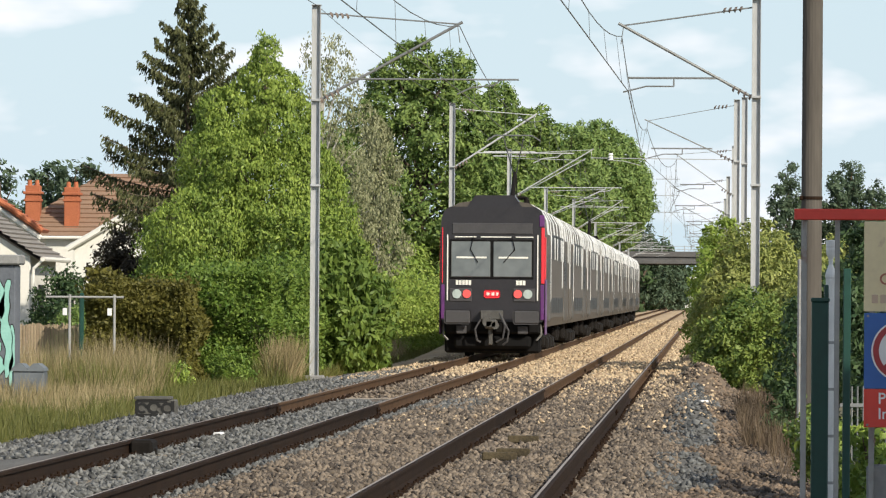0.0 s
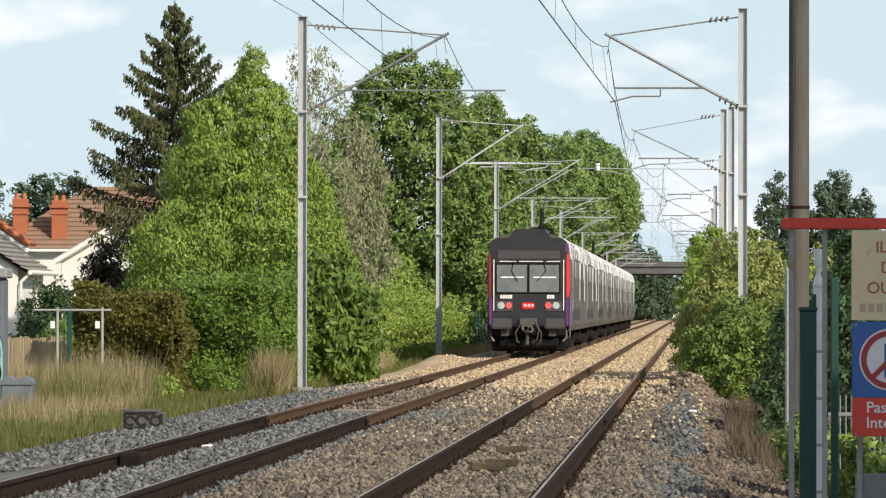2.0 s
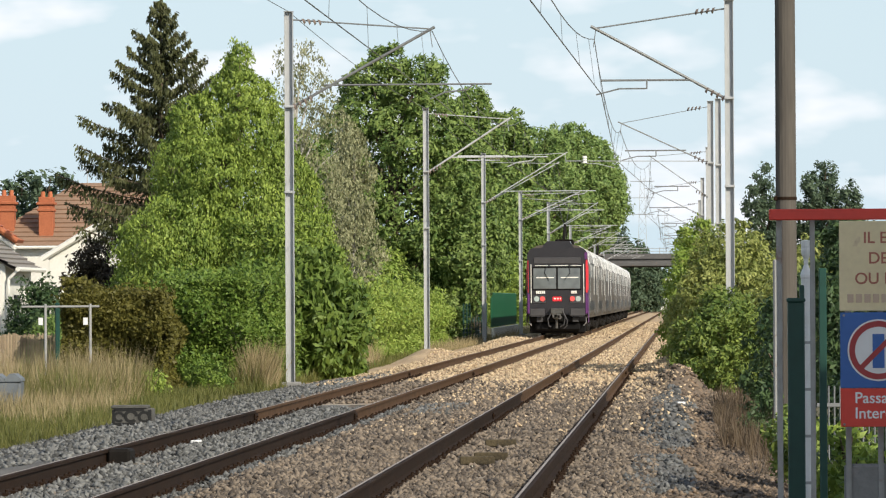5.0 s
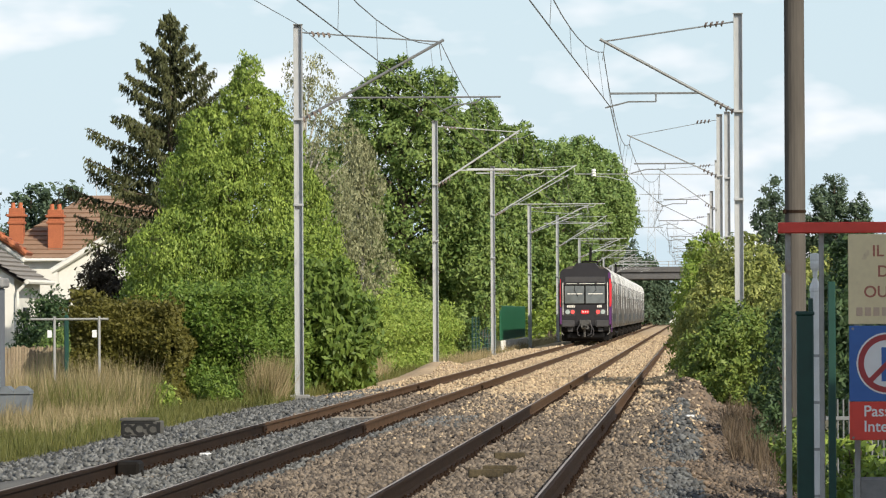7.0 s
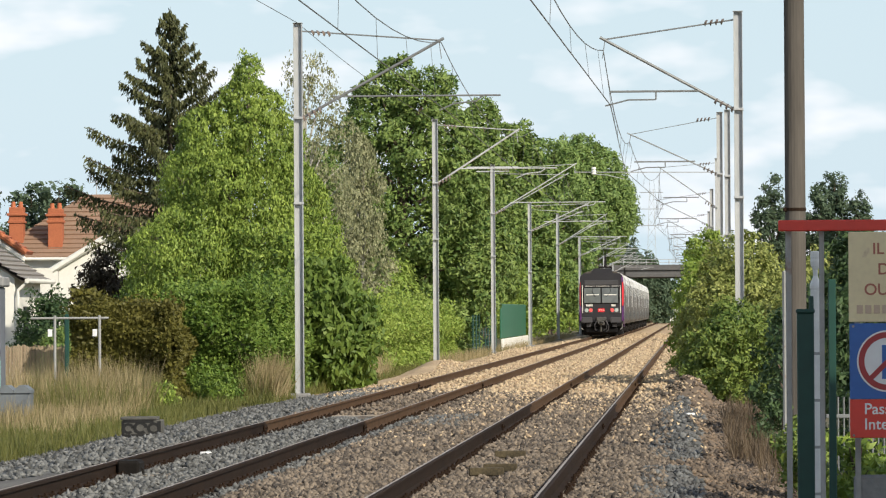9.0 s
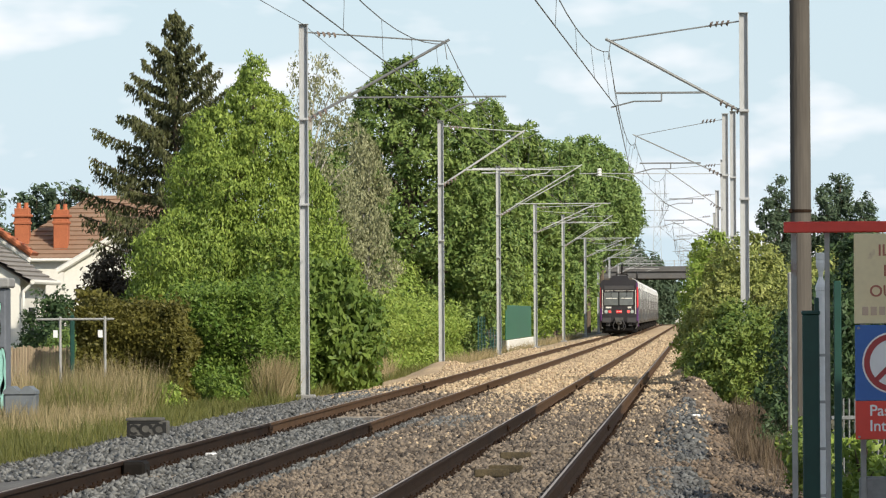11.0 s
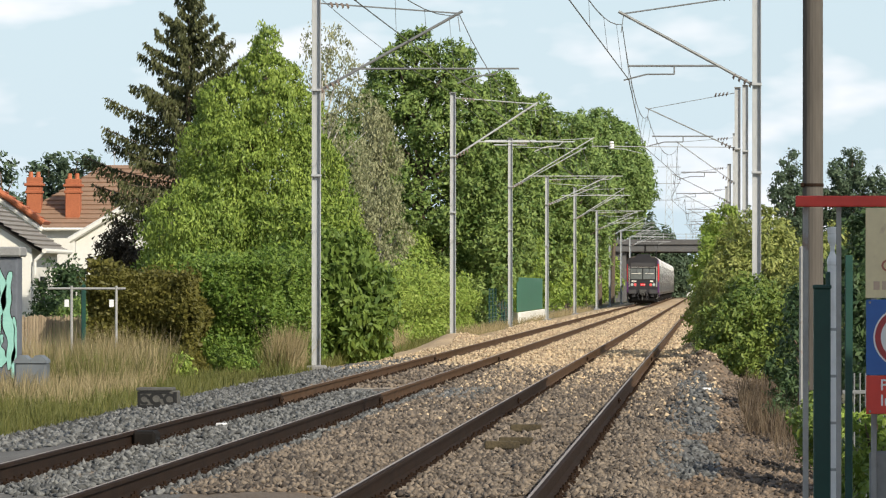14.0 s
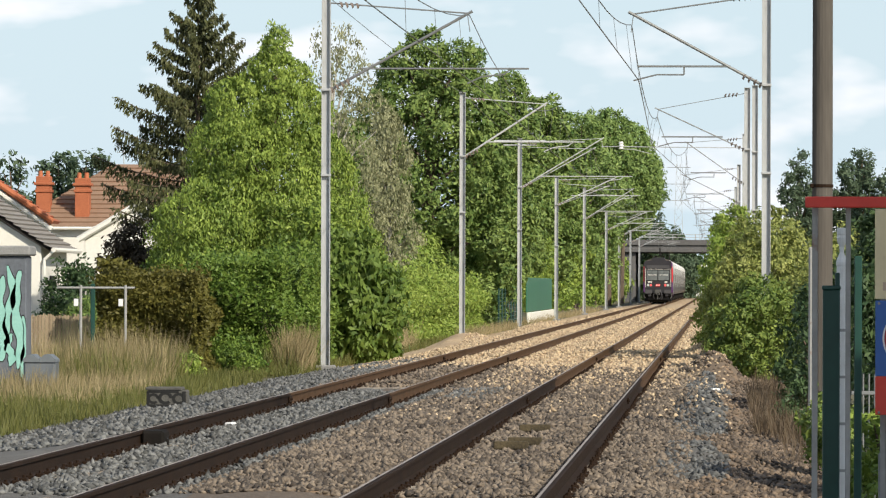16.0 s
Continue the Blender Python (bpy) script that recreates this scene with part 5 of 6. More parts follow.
def house_a():
    t = thing("house", 0, shift(131), 0, "low cream house with a grey tile roof and white gutter", "house")
    x0, x1, y0, y1, e = -27.6, -20.75, 129, 135.5, 2.78
    xm, r = -24.2, 2.78 + 3.75 * math.tan(radians(32))
    wall_box(t, x0, x1, y0, y1, -0.6, e, M["render_white"])
    bm = bmesh.new()
    prism(bm, [(x0, e), (x1, e), (xm, r - 0.2)], y0, y1)
    part("gable", bm, M["render_white"], t)
    roof_slope(t, (x1 + 0.3, y0 - 0.2, e - 0.1), (x1 + 0.3, y1 + 0.2, e - 0.1), (xm, y1 + 0.2, r), (xm, y0 - 0.2, r), M["tile_grey"], courses=16, label="grey concrete tile slope")
    roof_slope(t, (x0 - 0.3, y1 + 0.2, e - 0.1), (x0 - 0.3, y0 - 0.2, e - 0.1), (xm, y0 - 0.2, r), (xm, y1 + 0.2, r), M["tile_grey"], courses=16)
    bm = bmesh.new()
    rod(bm, (x1 + 0.4, y0 - 0.2, e - 0.1), (x1 + 0.4, y1 + 0.2, e - 0.1), 0.075, 8)
    chain(bm, [(x1 + 0.38, y0 - 0.1, e - 0.14), (x1 + 0.1, y0 - 0.08, e - 0.4), (x1 + 0.1, y0 - 0.08, -0.4)], 0.05, 8)
    part("gutter", bm, M["render_white"], t, "cream gutter and downpipe")
    bm = bmesh.new()
    box(bm, (x1 + 0.02, y0 + 2.6, 1.2), (0.06, 1.1, 1.4), 0.02)
    part("window", bm, M["dark_glass"], t)
    # red-roofed neighbour
    t = thing("house", 0, shift(153), 0, "white house with an orange-red tile roof", "house")
    x0, x1, y0, y1, e = -31.8, -24.3, 152, 154, 3.95
    xm, r = -28.1, 3.95 + 3.8 * math.tan(radians(36))
    wall_box(t, x0, x1, y0, y1, -0.6, e, M["render_white"])
    bm = bmesh.new()
    prism(bm, [(x0, e), (x1, e), (xm, r - 0.2)], y0, y1)
    part("gable", bm, M["render_white"], t)
    roof_slope(t, (x1 + 0.3, y0 - 0.25, e - 0.1), (x1 + 0.3, y1, e - 0.1), (xm, y1, r), (xm, y0 - 0.25, r), M["tile_red"], courses=16)
    roof_slope(t, (x0 - 0.3, y1, e - 0.1), (x0 - 0.3, y0 - 0.25, e - 0.1), (xm, y0 - 0.25, r), (xm, y1, r), M["tile_red"], courses=16)
    bm = bmesh.new()
    k = (Vector((xm, 0, r)) - Vector((x1 + 0.35, 0, e - 0.12)))
    rod(bm, (x1 + 0.35, y0 - 0.27, e - 0.08), (xm, y0 - 0.27, r + 0.04), 0.11, 8)
    part("verge_tiles", bm, M["tile_red"], t, "orange verge tiles")
    bm = bmesh.new()
    chain(bm, [(x1 + 0.3, y0 - 0.2, e - 0.34), (xm, y0 - 0.2, r - 0.24)], 0.1, 6)
    part("bargeboard", bm, M["render_white"], t, "white bargeboard")


house_b()
house_a()
chimney(-29.05, 181.9, 4.0, 6.28, "orange brick chimney with clay pots")
chimney(-27.33, 181.65, 4.2, 6.2, "orange brick chimney with clay pots")
bm = bmesh.new()
rod(bm, (0, 0, -0.2), (0, 0, 0.9), 0.02, 6)
for z in (0.6, 0.8):
    rod(bm, (-0.3, 0, z), (0.3, 0, z), 0.012, 5)
tagged(part("television_aerial", bm, M["galv"], None), "thin rooftop television aerial", "aerial").matrix_basis = pose(-25.95, 184.4 * K, 6.8)


# ---- hut, bin, fences on the left verge ----
def hut():
    t = thing("hut", -13.76, 84, -0.5, "narrow blue-grey concrete hut with teal graffiti", "hut")
    bm = bmesh.new()
    box(bm, (-1.5, 0.4, 1.35), (3.0, 0.8, 2.7), 0.03)
    part("wall", bm, M["hut_grey"], t)
    bm = bmesh.new()
    box(bm, (-1.5, 0.4, 2.8), (3.16, 1.0, 0.2), 0.03)
    part("roof_slab", bm, M["concrete"], t, "flat concrete roof slab")
    for off, mm, nm in ((0.0, M["black_paint"], "graffiti_outline"), (0.006, M["teal"], "graffiti")):
        g = 0.02 if off == 0 else 0.0
        for x, z0, z1, w, lean in ((-0.50, 0.6, 2.3, 0.10, 0.03), (-0.34, 0.95, 2.5, 0.075, -0.04), (-0.17, 0.45, 2.4, 0.095, 0.035), (-0.68, 1.0, 1.9, 0.07, 0.02), (-0.33, 0.5, 1.15, 0.08, 0.03), (-0.05, 0.2, 1.5, 0.045, -0.02), (-0.84, 0.8, 2.1, 0.08, 0.03), (-1.0, 0.6, 2.3, 0.08, -0.03)):
            bm = bmesh.new()
            k = 24
            pts = [(x + lean * 1.6 * math.sin(i / k * 7), z0 - g + (z1 - z0 + 2 * g) * i / k, (w + g) * (0.25 + 0.75 * math.sin(math.pi * i / k) ** 0.5) * (1 + 0.25 * math.sin(i * 0.9 + x * 9))) for i in range(k + 1)]
            left = [bm.verts.new((px - pw, -0.006 - off, pz)) for px, pz, pw in pts]
            right = [bm.verts.new((min(px + pw, -0.005), -0.006 - off, pz)) for px, pz, pw in pts]
            for i in range(k):
                bm.faces.new((left[i], right[i], right[i + 1], left[i + 1]))
            part(nm, bm, mm, t)
    b = thing("grit_bin", -12.98, 81, -0.5, "grey plastic storage bin with a ridged double lid", "bin")
    bm = bmesh.new()
    box(bm, (0, 0, 0.32), (0.62, 0.6, 0.68), 0.04)
    part("body", bm, M["plastic_grey"], b)
    for dx in (-0.16, 0.16):
        bm = bmesh.new()
        prism(bm, [(dx - 0.16, 0.64), (dx + 0.16, 0.64), (dx + 0.15, 0.7), (dx + 0.04, 0.79), (dx - 0.06, 0.79), (dx - 0.15, 0.7)], -0.33, 0.33)
        part("lid", bm, M["plastic_grey"], b)


hut()


def frame_fence():
    t = thing("wire_fence", 0, 92, -0.5, "grey tubular fence frame with small white plates", "fence")
    for x in (-13.88, -12.9):
        bm = bmesh.new()
        rod(bm, (x, 0, 0), (x, 0, 2.12), 0.03, 8)
        part("post", bm, M["grey_post"], t)
    bm = bmesh.new()
    rod(bm, (-14.4, 0, 2.06), (-12.7, 0, 2.06), 0.025, 8)
    part("top_rail", bm, M["grey_post"], t)
    for x in (-13.98, -13.0):
        bm = bmesh.new()
        box(bm, (x, -0.045, 1.74), (0.1, 0.01, 0.16), 0.003)
        part("plate", bm, M["sign_white"], t, "small white plate")
    t = thing("cane_fence", 0, 97.5, -0.5, "low weathered cane fence behind dry grass", "fence")
    me = None
    for i in range(44):
        if me is None:
            bm = bmesh.new()
            box(bm, (0, 0, 0.72), (0.03, 0.02, 1.44), 0.005)
            me = part("slat", bm, M["cane"], t).data
            t.children[0].location.x = -16.0
        else:
            share("slat", me, t, (-16.0 + i * 0.036, random.uniform(-0.01, 0.01), random.uniform(-0.05, 0.02)))
    bm = bmesh.new()
    box(bm, (-14.15, 95.6 * K, 0.5), (0.1, 0.1, 2.3), 0.02)
    tagged(part("fence_post", bm, M["green_paint"], None), "dark green fence post against a hedge", "post")


frame_fence()


def block():
    t = thing("concrete_block", -9.1, 70, -0.40, "low concrete cable box daubed with black paint", "concrete box")
    bm = bmesh.new()
    box(bm, (0, 0, 0.14), (0.66, 0.5, 0.3), 0.02)
    part("body", bm, M["dark_concrete"], t)
    bm = bmesh.new()
    box(bm, (-0.05, 0, 0.315), (0.6, 0.54, 0.05), 0.01)
    part("lid", bm, M["dark_concrete"], t)
    bm = bmesh.new()
    for x, z, r in ((-0.22, 0.15, 0.09), (-0.02, 0.16, 0.11), (0.2, 0.15, 0.1)):
        for i in range(10):
            a0, a1 = i * 0.55, (i + 1) * 0.55
            q = [(x + r * k * math.cos(a), -0.256, z + r * k * 0.9 * math.sin(a)) for a in (a0, a1) for k in (1.12, 0.6)]
            bm.faces.new([bm.verts.new(q[j]) for j in (0, 1, 3, 2)])
    for x, z, w, h in ((-0.31, 0.16, 0.05, 0.22), (0.29, 0.17, 0.06, 0.2), (-0.05, 0.265, 0.5, 0.04), (-0.1, 0.03, 0.44, 0.05)):
        box(bm, (x, -0.253, z), (w, 0.012, h), 0.004)
    part("daub", bm, M["black_paint"], t)
    t = thing("rail_contact", LEFT_X - 0.6, 47.5, -0.15, "dark cast box clamped beside the rail", "rail device")
    bm = bmesh.new()
    box(bm, (0, 0, 0.05), (0.26, 0.6, 0.2), 0.03)
    box(bm, (0.1, 0, 0.02), (0.1, 0.2, 0.1), 0.02)
    part("body", bm, M["under"], t)
    t = thing("timber_offcut", RIGHT_X - 0.07, 46.4, ballast_z(RIGHT_X, 46.4 * K) + 0.01, "weathered timber offcuts lying between the rails", "timber")
    for dx, dy, rz in ((-0.04, -0.6, 6), (0.06, 0.9, -4), (-0.02, 6.5, 3)):
        bm = bmesh.new()
        box(bm, (0, 0, 0.04), (0.38, 0.07, 0.09), 0.01)
        o = part("plank", bm, M["old_wood"], t)
        o.matrix_basis = pose(dx, dy, 0.02, 0, 0, rz)
    for i, (x, y) in enumerate(((LEFT_X - 0.85, 63.6), (LEFT_X + 0.65, 63.9), (-4.9, 66.0), (-0.05, 77), (LEFT_X - 0.5, 54))):
        bm = bmesh.new()
        box(bm, (0, 0, 0.015), (0.1, 0.16, 0.05), 0.012)
        o = tagged(part("white_chip", bm, M["sign_white"], None), "white painted chip of stone on the ballast", "stone", "white stones")
        o.matrix_basis = pose(x, y * K, ballast_z(x, y * K) + 0.01, 0, 0, i * 40)


block()


def boundary_fence():
    t = thing("green_screen", -10.45, 0, -0.5, "dark green sheet screen on a pale concrete base", "screen")
    bm = bmesh.new()
    box(bm, (0, 248.4 * K, 1.62), (0.05, 35 * K, 1.9), 0.02)
    part("sheet", bm, M["panel_green"], t)
    bm = bmesh.new()
    box(bm, (0.1, 248.4 * K, 0.34), (0.16, 35 * K, 0.62), 0.04)
    part("base", bm, M["render_white"], t, "pale concrete base")
    t = thing("mesh_fence", -10.6, 0, -0.5, "dark green mesh fence along the boundary", "fence")
    for i in range(9):
        bm = bmesh.new()
        rod(bm, (0, (205 + i * 3) * K, 0), (0, (205 + i * 3) * K, 2.0), 0.04, 6)
        part("post", bm, M["green_paint"], t)
    bm = bmesh.new()
    for i in range(10):
        rod(bm, (0, 204 * K, 0.2 + i * 0.19), (0, 230 * K, 0.2 + i * 0.19), 0.012, 4)
    for i in range(26):
        rod(bm, (0, (204 + i) * K, 0.1), (0, (204 + i) * K, 1.95), 0.006, 4)
    part("mesh_panel", bm, M["green_paint"], t)


boundary_fence()


# ---- the road bridge across the line, and what lies beyond ----
def bridge():
    t = thing("road_bridge", 0, 560, 0, "grey concrete road bridge across the railway", "bridge")
    bm = bmesh.new()
    box(bm, (2, 14, 6.55), (36, 28, 1.0), 0.05)
    part("deck", bm, M["bridge"], t)
    bm = bmesh.new()
    box(bm, (2, 0.0, 6.32), (36, 0.7, 0.5), 0.04)
    part("edge_beam", bm, M["bridge"], t)
    bm = bmesh.new()
    box(bm, (2, -0.15, 7.35), (36, 0.25, 0.7), 0.03)
    part("parapet", bm, M["bridge"], t)
    for i in range(12):
        bm = bmesh.new()
        rod(bm, (-15 + i * 3, -0.15, 7.6), (-15 + i * 3, -0.15, 8.5), 0.06, 6)
        part("rail_post", bm, M["galv"], t)
    bm = bmesh.new()
    rod(bm, (-16, -0.15, 8.4), (20, -0.15, 8.4), 0.035, 6)
    rod(bm, (-16, -0.15, 8.0), (20, -0.15, 8.0), 0.03, 6)
    part("handrail", bm, M["galv"], t)
    for x0, x1 in ((-16, -10.9), (0.9, 20)):
        bm = bmesh.new()
        box(bm, ((x0 + x1) / 2, 14, 2.7), (x1 - x0, 27.4, 6.7), 0.05)
        part("abutment", bm, M["bridge"], t)
    bm = bmesh.new()
    box(bm, (-2.6, 160, 2.2), (2.2, 8, 5.6), 0.1)
    tagged(part("far_house", bm, M["render_white"], None), "small pale house in sunlight beyond the bridge", "house").location.y = 560 * K
    # steel lattice pylon far off
    p = thing("lattice_pylon", -6.0, 640, -0.5, "faint steel lattice pylon in the distance", "pylon")
    bm = bmesh.new()
    H, b = 20.5, 1.0
    for sx in (-1, 1):
        for sy in (-1, 1):
            rod(bm, (sx * b, sy * b, 0), (sx * 0.3, sy * 0.3, H), 0.035, 4)
    for i in range(14):
        f0, f1 = i / 14, (i + 1) / 14
        w0, w1 = b + (0.3 - b) * f0, b + (0.3 - b) * f1
        rod(bm, (-w0, -w0, H * f0), (w1, -w1, H * f1), 0.02, 4)
        rod(bm, (w0, -w0, H * f0), (-w1, -w1, H * f1), 0.02, 4)
    for z in (15, 17.5, 20):
        rod(bm, (-1.8, 0, z), (1.8, 0, z), 0.05, 4)
    part("lattice", bm, M["galv"], p)
    copy_thing(p, pose(-3.4, 900 * K, -0.5))


bridge()
for i, (x, y, h, w) in enumerate(((-13, 600, 10.5, 12), (-8, 640, 11.5, 10), (-3, 760, 6, 10), (6, 640, 9, 12), (-7, 700, 7, 14), (3, 700, 7, 12))):
    tree("distant_tree", x, y, -0.4, h * 0.8, 0.3, dome(190 + i, w, w, 0.2, h, 14), 3000, 0.5, M["leaf_dark"], "distant dark green tree beyond the bridge", "tree", "distant trees", 190 + i, 0, None, 0.4, 0.6)


# ---- posts and warning signs near the camera ----
def text_mesh(body, size, material, parent, loc):
    cu = bpy.data.curves.new("lettering", "FONT")
    cu.body, cu.size, cu.extrude, cu.offset = body, size, 0.001, size * 0.012
    ob = bpy.data.objects.new("lettering", cu)
    scene.collection.objects.link(ob)
    me = bpy.data.meshes.new_from_object(ob.evaluated_get(bpy.context.evaluated_depsgraph_get()))
    bpy.data.objects.remove(ob)
    bm = bmesh.new()
    bm.from_mesh(me)
    bmesh.ops.remove_doubles(bm, verts=bm.verts, dist=size * 0.0005)
    # connected pieces, gathered into letters where they overlap across
    todo, pieces = set(bm.verts), []
    while todo:
        stack, seen = [todo.pop()], []
        while stack:
            v = stack.pop()
            seen.append(v)
            for e in v.link_edges:
                w = e.other_vert(v)
                if w in todo:
                    todo.discard(w)
                    stack.append(w)
        pieces.append((min(v.co.x for v in seen), max(v.co.x for v in seen), seen))
    pieces.sort(key=lambda p: p[0])
    letters = []
    for x0, x1, vs in pieces:
        if letters and x0 < letters[-1][0] - size * 0.02:
            letters[-1] = (max(letters[-1][0], x1), letters[-1][1] + vs)
        else:
            letters.append((x1, vs))
    for _, vs in letters:
        number = {v: k for k, v in enumerate(vs)}
        faces = [[number[v] for v in f.verts] for f in {f for v in vs for f in v.link_faces}]
        o = new("letter", mesh_of("letter", [v.co.copy() for v in vs], faces, [material]))
        o.parent = parent
        o.matrix_basis = pose(*loc, 90, 0, 0)
    bm.free()


def ring(bm, x, z, r0, r1, y, mi=0, k=40):
    for i in range(k):
        a0, a1 = 2 * math.pi * i / k, 2 * math.pi * (i + 1) / k
        vs = [bm.verts.new((x + r * math.cos(a), y, z + r * math.sin(a))) for r, a in ((r0, a0), (r1, a0), (r1, a1), (r0, a1)) if r > 0 or a == a0]
        bm.faces.new(vs).material_index = mi


def sign():
    Y = 25.0
    t = thing("sign_frame", 0, Y, 0, "grey steel posts carrying a red crossbar", "sign frame")
    bm = bmesh.new()
    box(bm, (1.16, 0, 2.135), (1.30, 0.05, 0.065), 0.006)
    part("crossbar", bm, M["sign_red"], t, "red painted crossbar")
    for x, w in ((0.57, 0.034), (0.765, 0.03), (1.72, 0.034)):
        bm = bmesh.new()
        box(bm, (x, 0.05, 0.8), (w, 0.034, 2.62), 0.004)
        part("post", bm, M["grey_post"], t)
    b = thing("enamel_sign", 0, Y - 0.02, 0, "old stained cream enamel notice with faded red letters", "sign")
    bm = bmesh.new()
    box(bm, (1.15, 0, 1.83), (0.46, 0.012, 0.53), 0.004)
    part("board", bm, M["old_cream"], b)
    for s, z, x in (("IL E", 1.965, 1.06), ("DE", 1.845, 1.09), ("OU D", 1.725, 1.01)):
        text_mesh(s, 0.095, M["faded_red"], b, (x, -0.008, z))
    bm = bmesh.new()
    for i in range(7):
        box(bm, (0.985 + i * 0.05, -0.009, 1.64), (0.036, 0.003, 0.05), 0.001)
    part("faded_bars", bm, M["faint"], b)
    b = thing("warning_sign", 0, Y - 0.03, 0, "blue and red no-passage sign with white lettering", "sign")
    bm = bmesh.new()
    box(bm, (1.147, 0, 1.335), (0.448, 0.012, 0.444), 0.003)
    part("blue_panel", bm, M["sign_blue"], b)
    bm = bmesh.new()
    box(bm, (1.147, 0, 0.998), (0.448, 0.012, 0.226), 0.003)
    part("red_panel", bm, M["sign_red"], b)
    bm = bmesh.new()
    ring(bm, 1.147, 1.335, 0.0, 0.182, -0.009)
    part("white_disc", bm, M["sign_white"], b)
    bm = bmesh.new()
    ring(bm, 1.147, 1.335, 0.138, 0.172, -0.012)
    q = Matrix.Translation((1.147, -0.0125, 1.335)) @ Matrix.Rotation(radians(-45), 4, "Y")
    box(bm, (0, 0, 0), (0.285, 0.001, 0.03), 0, 0, q)
    part("ring_and_bar", bm, M["faded_ring"], b)
    bm = bmesh.new()
    box(bm, (1.147, -0.0105, 1.33), (0.07, 0.001, 0.2), 0.0)
    part("blue_shape", bm, M["sign_blue"], b, "plain blue upright shape")
    text_mesh("Passage", 0.092, M["sign_white"], b, (1.005, -0.008, 1.025))
    text_mesh("Interdit", 0.092, M["sign_white"], b, (1.005, -0.008, 0.935))
    for x in (0.945, 1.345):
        for z in (1.54, 0.9):
            bm = bmesh.new()
            rod(bm, (x, -0.004, z), (x, -0.012, z), 0.008, 8)
            part("screw", bm, M["steel"], b)
    g = thing("barrier", 0, Y + 0.12, -0.5, "grey steel uprights on a low concrete plinth", "barrier")
    for x in (0.975, 1.165, 1.36):
        bm = bmesh.new()
        box(bm, (x, 0, 1.3), (0.034, 0.034, 1.6), 0.004)
        part("upright", bm, M["grey_post"], g)
    bm = bmesh.new()
    box(bm, (1.6, 0.05, 0.58), (1.3, 0.1, 1.16), 0.015)
    part("plinth", bm, M["concrete"], g)
    # fence posts behind
    f = thing("green_post", 0.745, 28, -0.5, "dark green square steel gate post", "post")
    bm = bmesh.new()
    box(bm, (0, 0, 1.06), (0.112, 0.112, 2.12), 0.008)
    part("shaft", bm, M["green_paint"], f)
    bm = bmesh.new()
    box(bm, (0, 0, 2.13), (0.125, 0.125, 0.03), 0.008)
    box(bm, (0.04, 0, 2.18), (0.03, 0.08, 0.1), 0.005)
    part("cap", bm, M["green_paint"], f)
    f = thing("green_post", 1.02, 31, -0.5, "dark green steel fence post", "post")
    bm = bmesh.new()
    box(bm, (0, 0, 1.18), (0.055, 0.055, 2.36), 0.006)
    part("shaft", bm, M["green_paint"], f)
    w = thing("white_post", 0.872, 30, -0.5, "white turned post with a finial", "post")
    bm = bmesh.new()
    prof = [(0.036, 0.0), (0.036, 2.28), (0.04, 2.29), (0.04, 2.31), (0.034, 2.33), (0.015, 2.38), (0.018, 2.42), (0.032, 2.45), (0.036, 2.48), (0.033, 2.5), (0.036, 2.51), (0.036, 2.55), (0.0, 2.555)]
    k = 14
    rows = [[bm.verts.new((r * math.cos(2 * math.pi * i / k), r * math.sin(2 * math.pi * i / k), z)) for i in range(k)] for r, z in prof]
    for a, c in zip(rows, rows[1:]):
        for i in range(k):
            bm.faces.new((a[i], a[(i + 1) % k], c[(i + 1) % k], c[i]))
    part("shaft", bm, M["white"], w)
    for z in (0.5, 0.83, 1.16, 1.49, 1.82):
        bm = bmesh.new()
        rod(bm, (0, 0, z), (0, 0, z + 0.02), 0.038, 14)
        part("band", bm, M["grey_post"], w)
    n = thing("bar_fence", 0, 33.5, -0.5, "thin grey bar fence among weeds", "fence")
    me = None
    for i in range(34):
        if me is None:
            bm = bmesh.new()
            rod(bm, (0, 0, 0), (0, 0, 1.45), 0.007, 5)
            me = part("bar", bm, M["bracket"], n).data
            n.children[0].location.x = 1.1
        else:
            share("bar", me, n, (1.1 + i * 0.045, 0, 0))
    bm = bmesh.new()
    box(bm, (1.85, 0, 1.3), (1.6, 0.02, 0.03), 0.003)
    part("top_rail", bm, M["bracket"], n)
    # round mast of the overhead line, nearest the camera
    p = thing("round_mast", 1.345, 55, -0.5, "weathered brown round mast with a strap", "mast")
    bm = bmesh.new()
    rod(bm, (0, 0, 0), (0, 0, 10), 0.138, 20, 0.125)
    part("shaft", bm, M["wood_pole"], p)
    bm = bmesh.new()
    rod(bm, (0, 0, 3.42), (0, 0, 3.46), 0.142, 20)
    box(bm, (-0.13, -0.05, 3.44), (0.06, 0.06, 0.06), 0.01)
    part("strap", bm, M["rail"], p)
    bm = bmesh.new()
    box(bm, (-0.12, 0.02, 1.0), (0.11, 0.16, 3.3), 0.02)
    part("cable_guard", bm, M["grey_post"], p, "grey cable guard")


M["faint"] = mat("faint_lettering", (0.55, 0.40, 0.30), (0.60, 0.46, 0.33), rough=0.7)
M["faded_ring"] = mat("dull_red", (0.40, 0.045, 0.045), (0.33, 0.035, 0.04), rough=0.5)
sign()


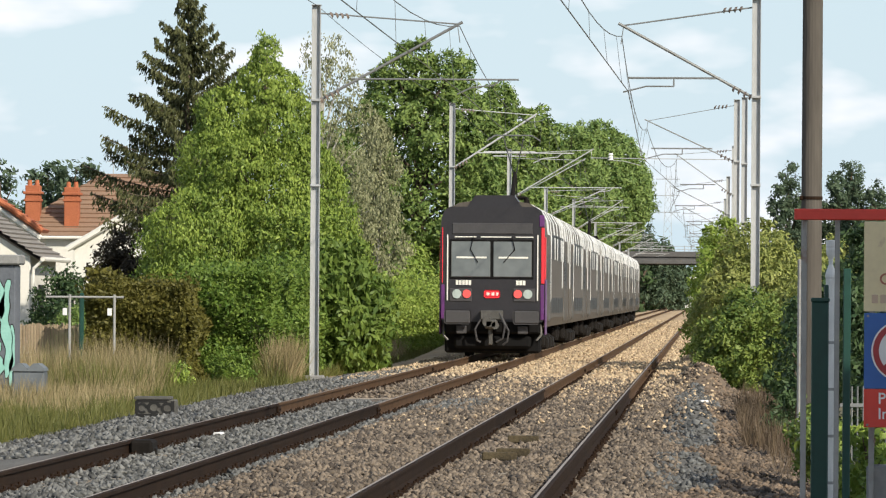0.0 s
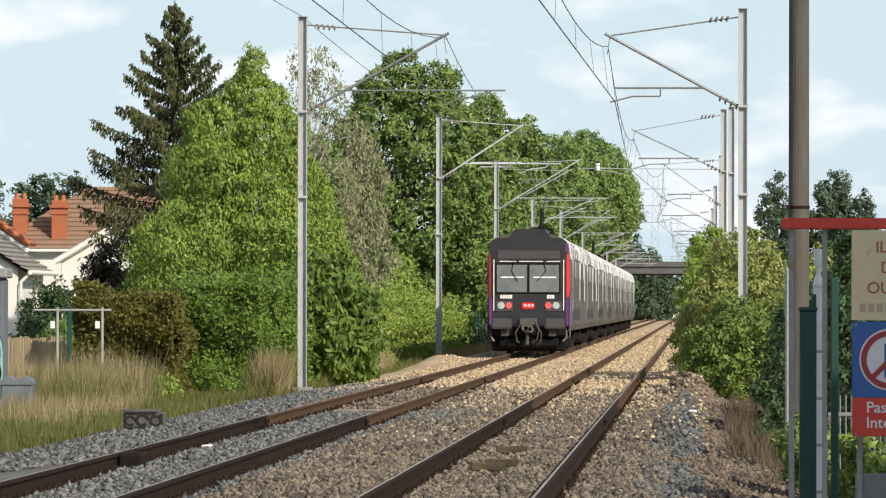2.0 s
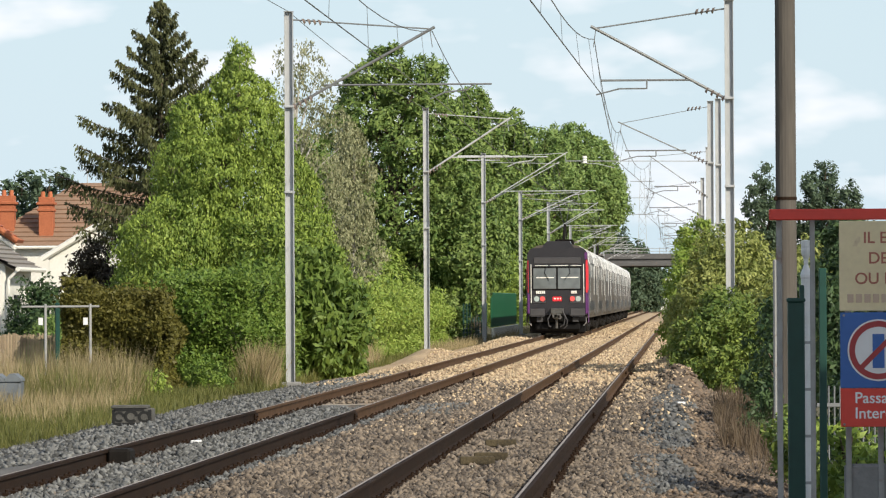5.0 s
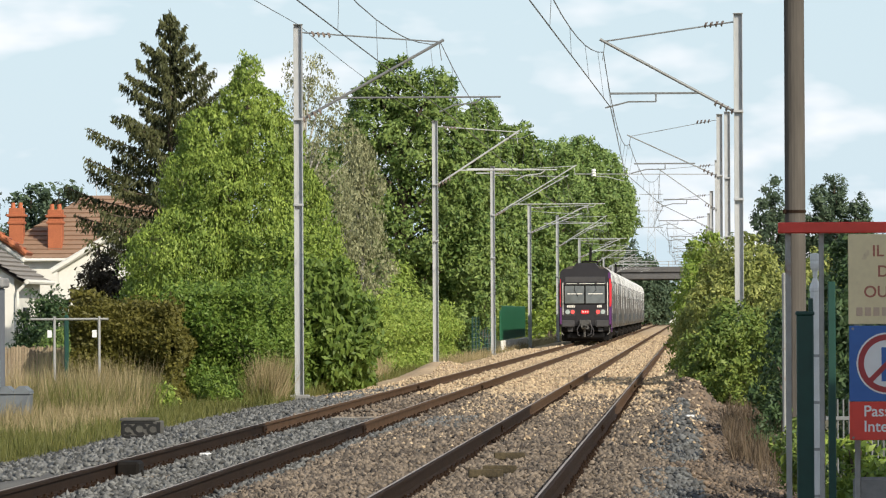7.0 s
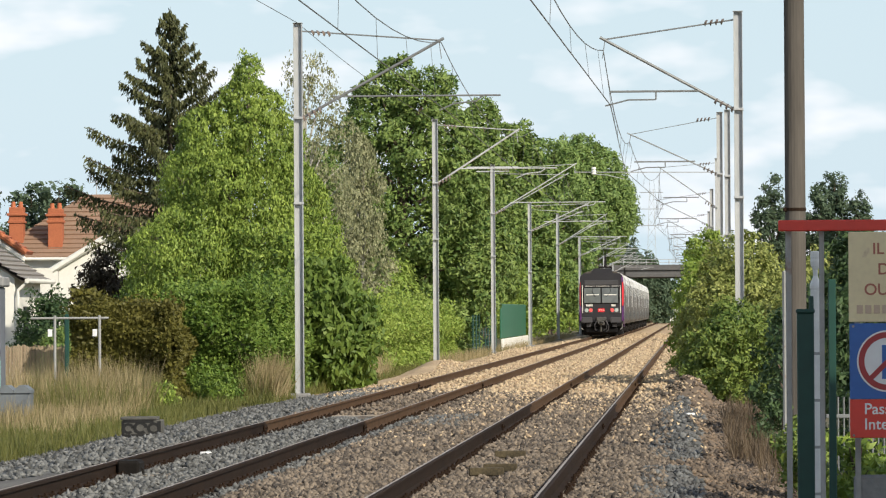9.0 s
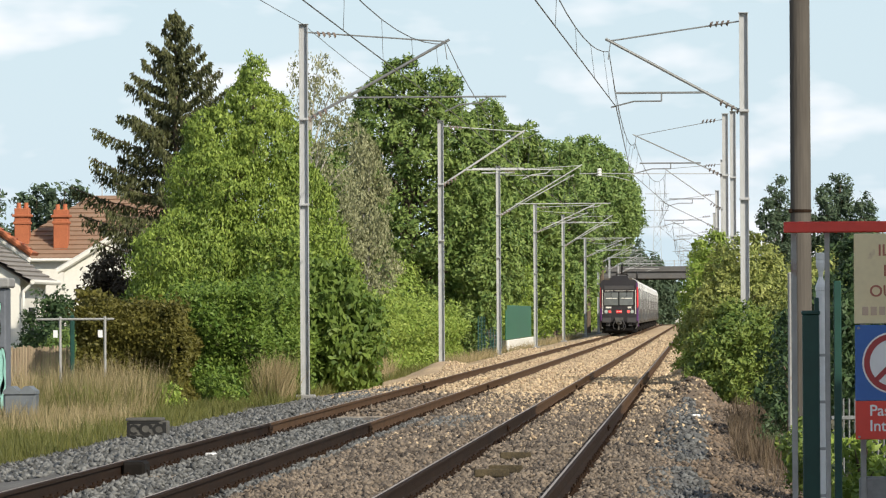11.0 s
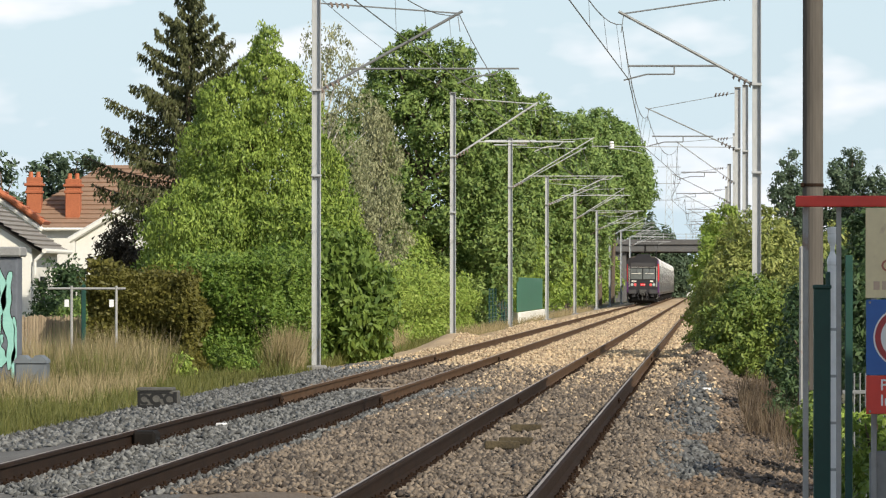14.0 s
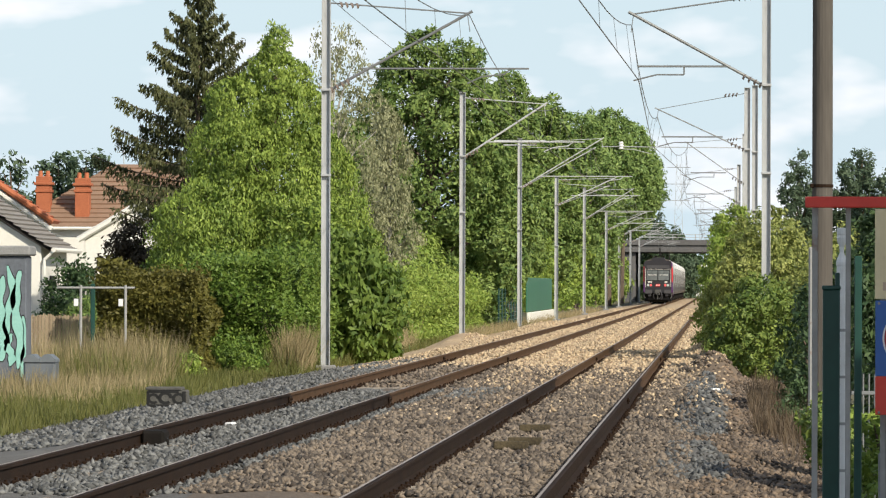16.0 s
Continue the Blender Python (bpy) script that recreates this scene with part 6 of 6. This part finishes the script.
# ---- loose stones of the ballast ----
def stones(name, zones, material, seed, label):
    rng = np.random.default_rng(seed)
    oct_v = np.array([(1, 0, 0), (-1, 0, 0), (0, 1, 0), (0, -1, 0), (0, 0, 1), (0, 0, -1)], float)
    oct_f = np.array([(0, 2, 4), (2, 1, 4), (1, 3, 4), (3, 0, 4), (2, 0, 5), (1, 2, 5), (3, 1, 5), (0, 3, 5)])
    cs, ss = [], []
    for x0, x1, y0, y1, per, size in zones:
        y0, y1, per = y0 * K, y1 * K, per / K
        k = int((x1 - x0) * (y1 - y0) * per)
        x, y = rng.uniform(x0, x1, k), rng.uniform(y0, y1, k)
        off = np.min(np.abs(x[:, None] - np.array([c + s for c in (LEFT_X, RIGHT_X) for s in (-0.7535, 0.7535)])), 1)
        ok = off > 0.1
        if x0 > -0.6:
            heap = np.array([on_grey_heap(a, b / K) for a, b in zip(x, y)])
            ok &= heap == (name == "slate_stones")
        x, y = x[ok], y[ok]
        s = size * rng.uniform(0.55, 1.35, len(x))
        z = np.array([ballast_z(a, b) for a, b in zip(x, y)]) + s * 0.3
        cs.append(np.stack([x, y, z], 1)), ss.append(s)
    c, s = np.concatenate(cs), np.concatenate(ss)
    k = len(c)
    v = oct_v[None] * rng.uniform(0.6, 1.25, (k, 6, 3)) + rng.normal(size=(k, 6, 3)) * 0.28
    a = rng.random(k) * 2 * math.pi
    ca, sa = np.cos(a)[:, None], np.sin(a)[:, None]
    v = np.stack([v[:, :, 0] * ca - v[:, :, 1] * sa, v[:, :, 0] * sa + v[:, :, 1] * ca, v[:, :, 2] * 0.8], 2)
    v = v * s[:, None, None] + c[:, None, :]
    f = (oct_f[None] + (np.arange(k) * 6)[:, None, None]).reshape(-1)
    me = bpy.data.meshes.new(name)
    me.vertices.add(6 * k)
    me.vertices.foreach_set("co", v.astype(np.float32).ravel())
    me.loops.add(24 * k)
    me.loops.foreach_set("vertex_index", f.astype(np.int32))
    me.polygons.add(8 * k)
    me.polygons.foreach_set("loop_start", np.arange(0, 24 * k, 3, dtype=np.int32))
    me.materials.append(material)
    me.update(calc_edges=True)
    tagged(new(name, me), label, "stones", kind="stuff")


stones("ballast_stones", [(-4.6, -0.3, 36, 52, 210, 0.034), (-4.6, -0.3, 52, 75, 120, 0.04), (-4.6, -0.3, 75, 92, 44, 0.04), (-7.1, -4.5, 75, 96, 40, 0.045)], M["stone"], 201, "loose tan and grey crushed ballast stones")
stones("grey_stones", [(-10.0, -7.1, 48, 105, 48, 0.042), (-6.9, -4.55, 36, 72, 130, 0.036), (-4.3, -3.6, 65, 72, 90, 0.045)], M["stone_blue"], 202, "patches of fresh blue-grey ballast stones")
stones("slate_stones", [(-0.59, 0.2, 41, 48, 150, 0.034), (-0.59, 0.2, 53, 61, 130, 0.038), (-0.59, 0.25, 72, 82, 110, 0.042), (-0.45, 0.5, 99, 113, 70, 0.05)], M["stone_slate"], 205, "dark slate-grey stones on heaps beside the track")
# far stones, coloured brighter to look sunlit
stones("tan_stones", [(-4.5, 0.2, 56, 72, 14, 0.036), (-4.5, 0.2, 72, 84, 24, 0.04), (-4.5, 0.2, 84, 96, 30, 0.042), (-8.4, 1.0, 94, 190, 26, 0.046), (-8.0, 0.4, 190, 330, 6, 0.06)], M["stone_lit_tan"], 203, "tan ballast stones farther along the line, sunlit brightness in their colour")
stones("spoil_stones", [(-0.45, 1.8, 36, 75, 90, 0.034), (-0.45, 1.4, 75, 120, 40, 0.045)], M["stone_spoil"], 204, "brown dusty stones on the earth beside the track")


# ---- what moves ----
def motions():
    walk(train, [(t, pose(TRAIN_X, y * K, 0)) for t, y in TRAIN_Y])


motions()
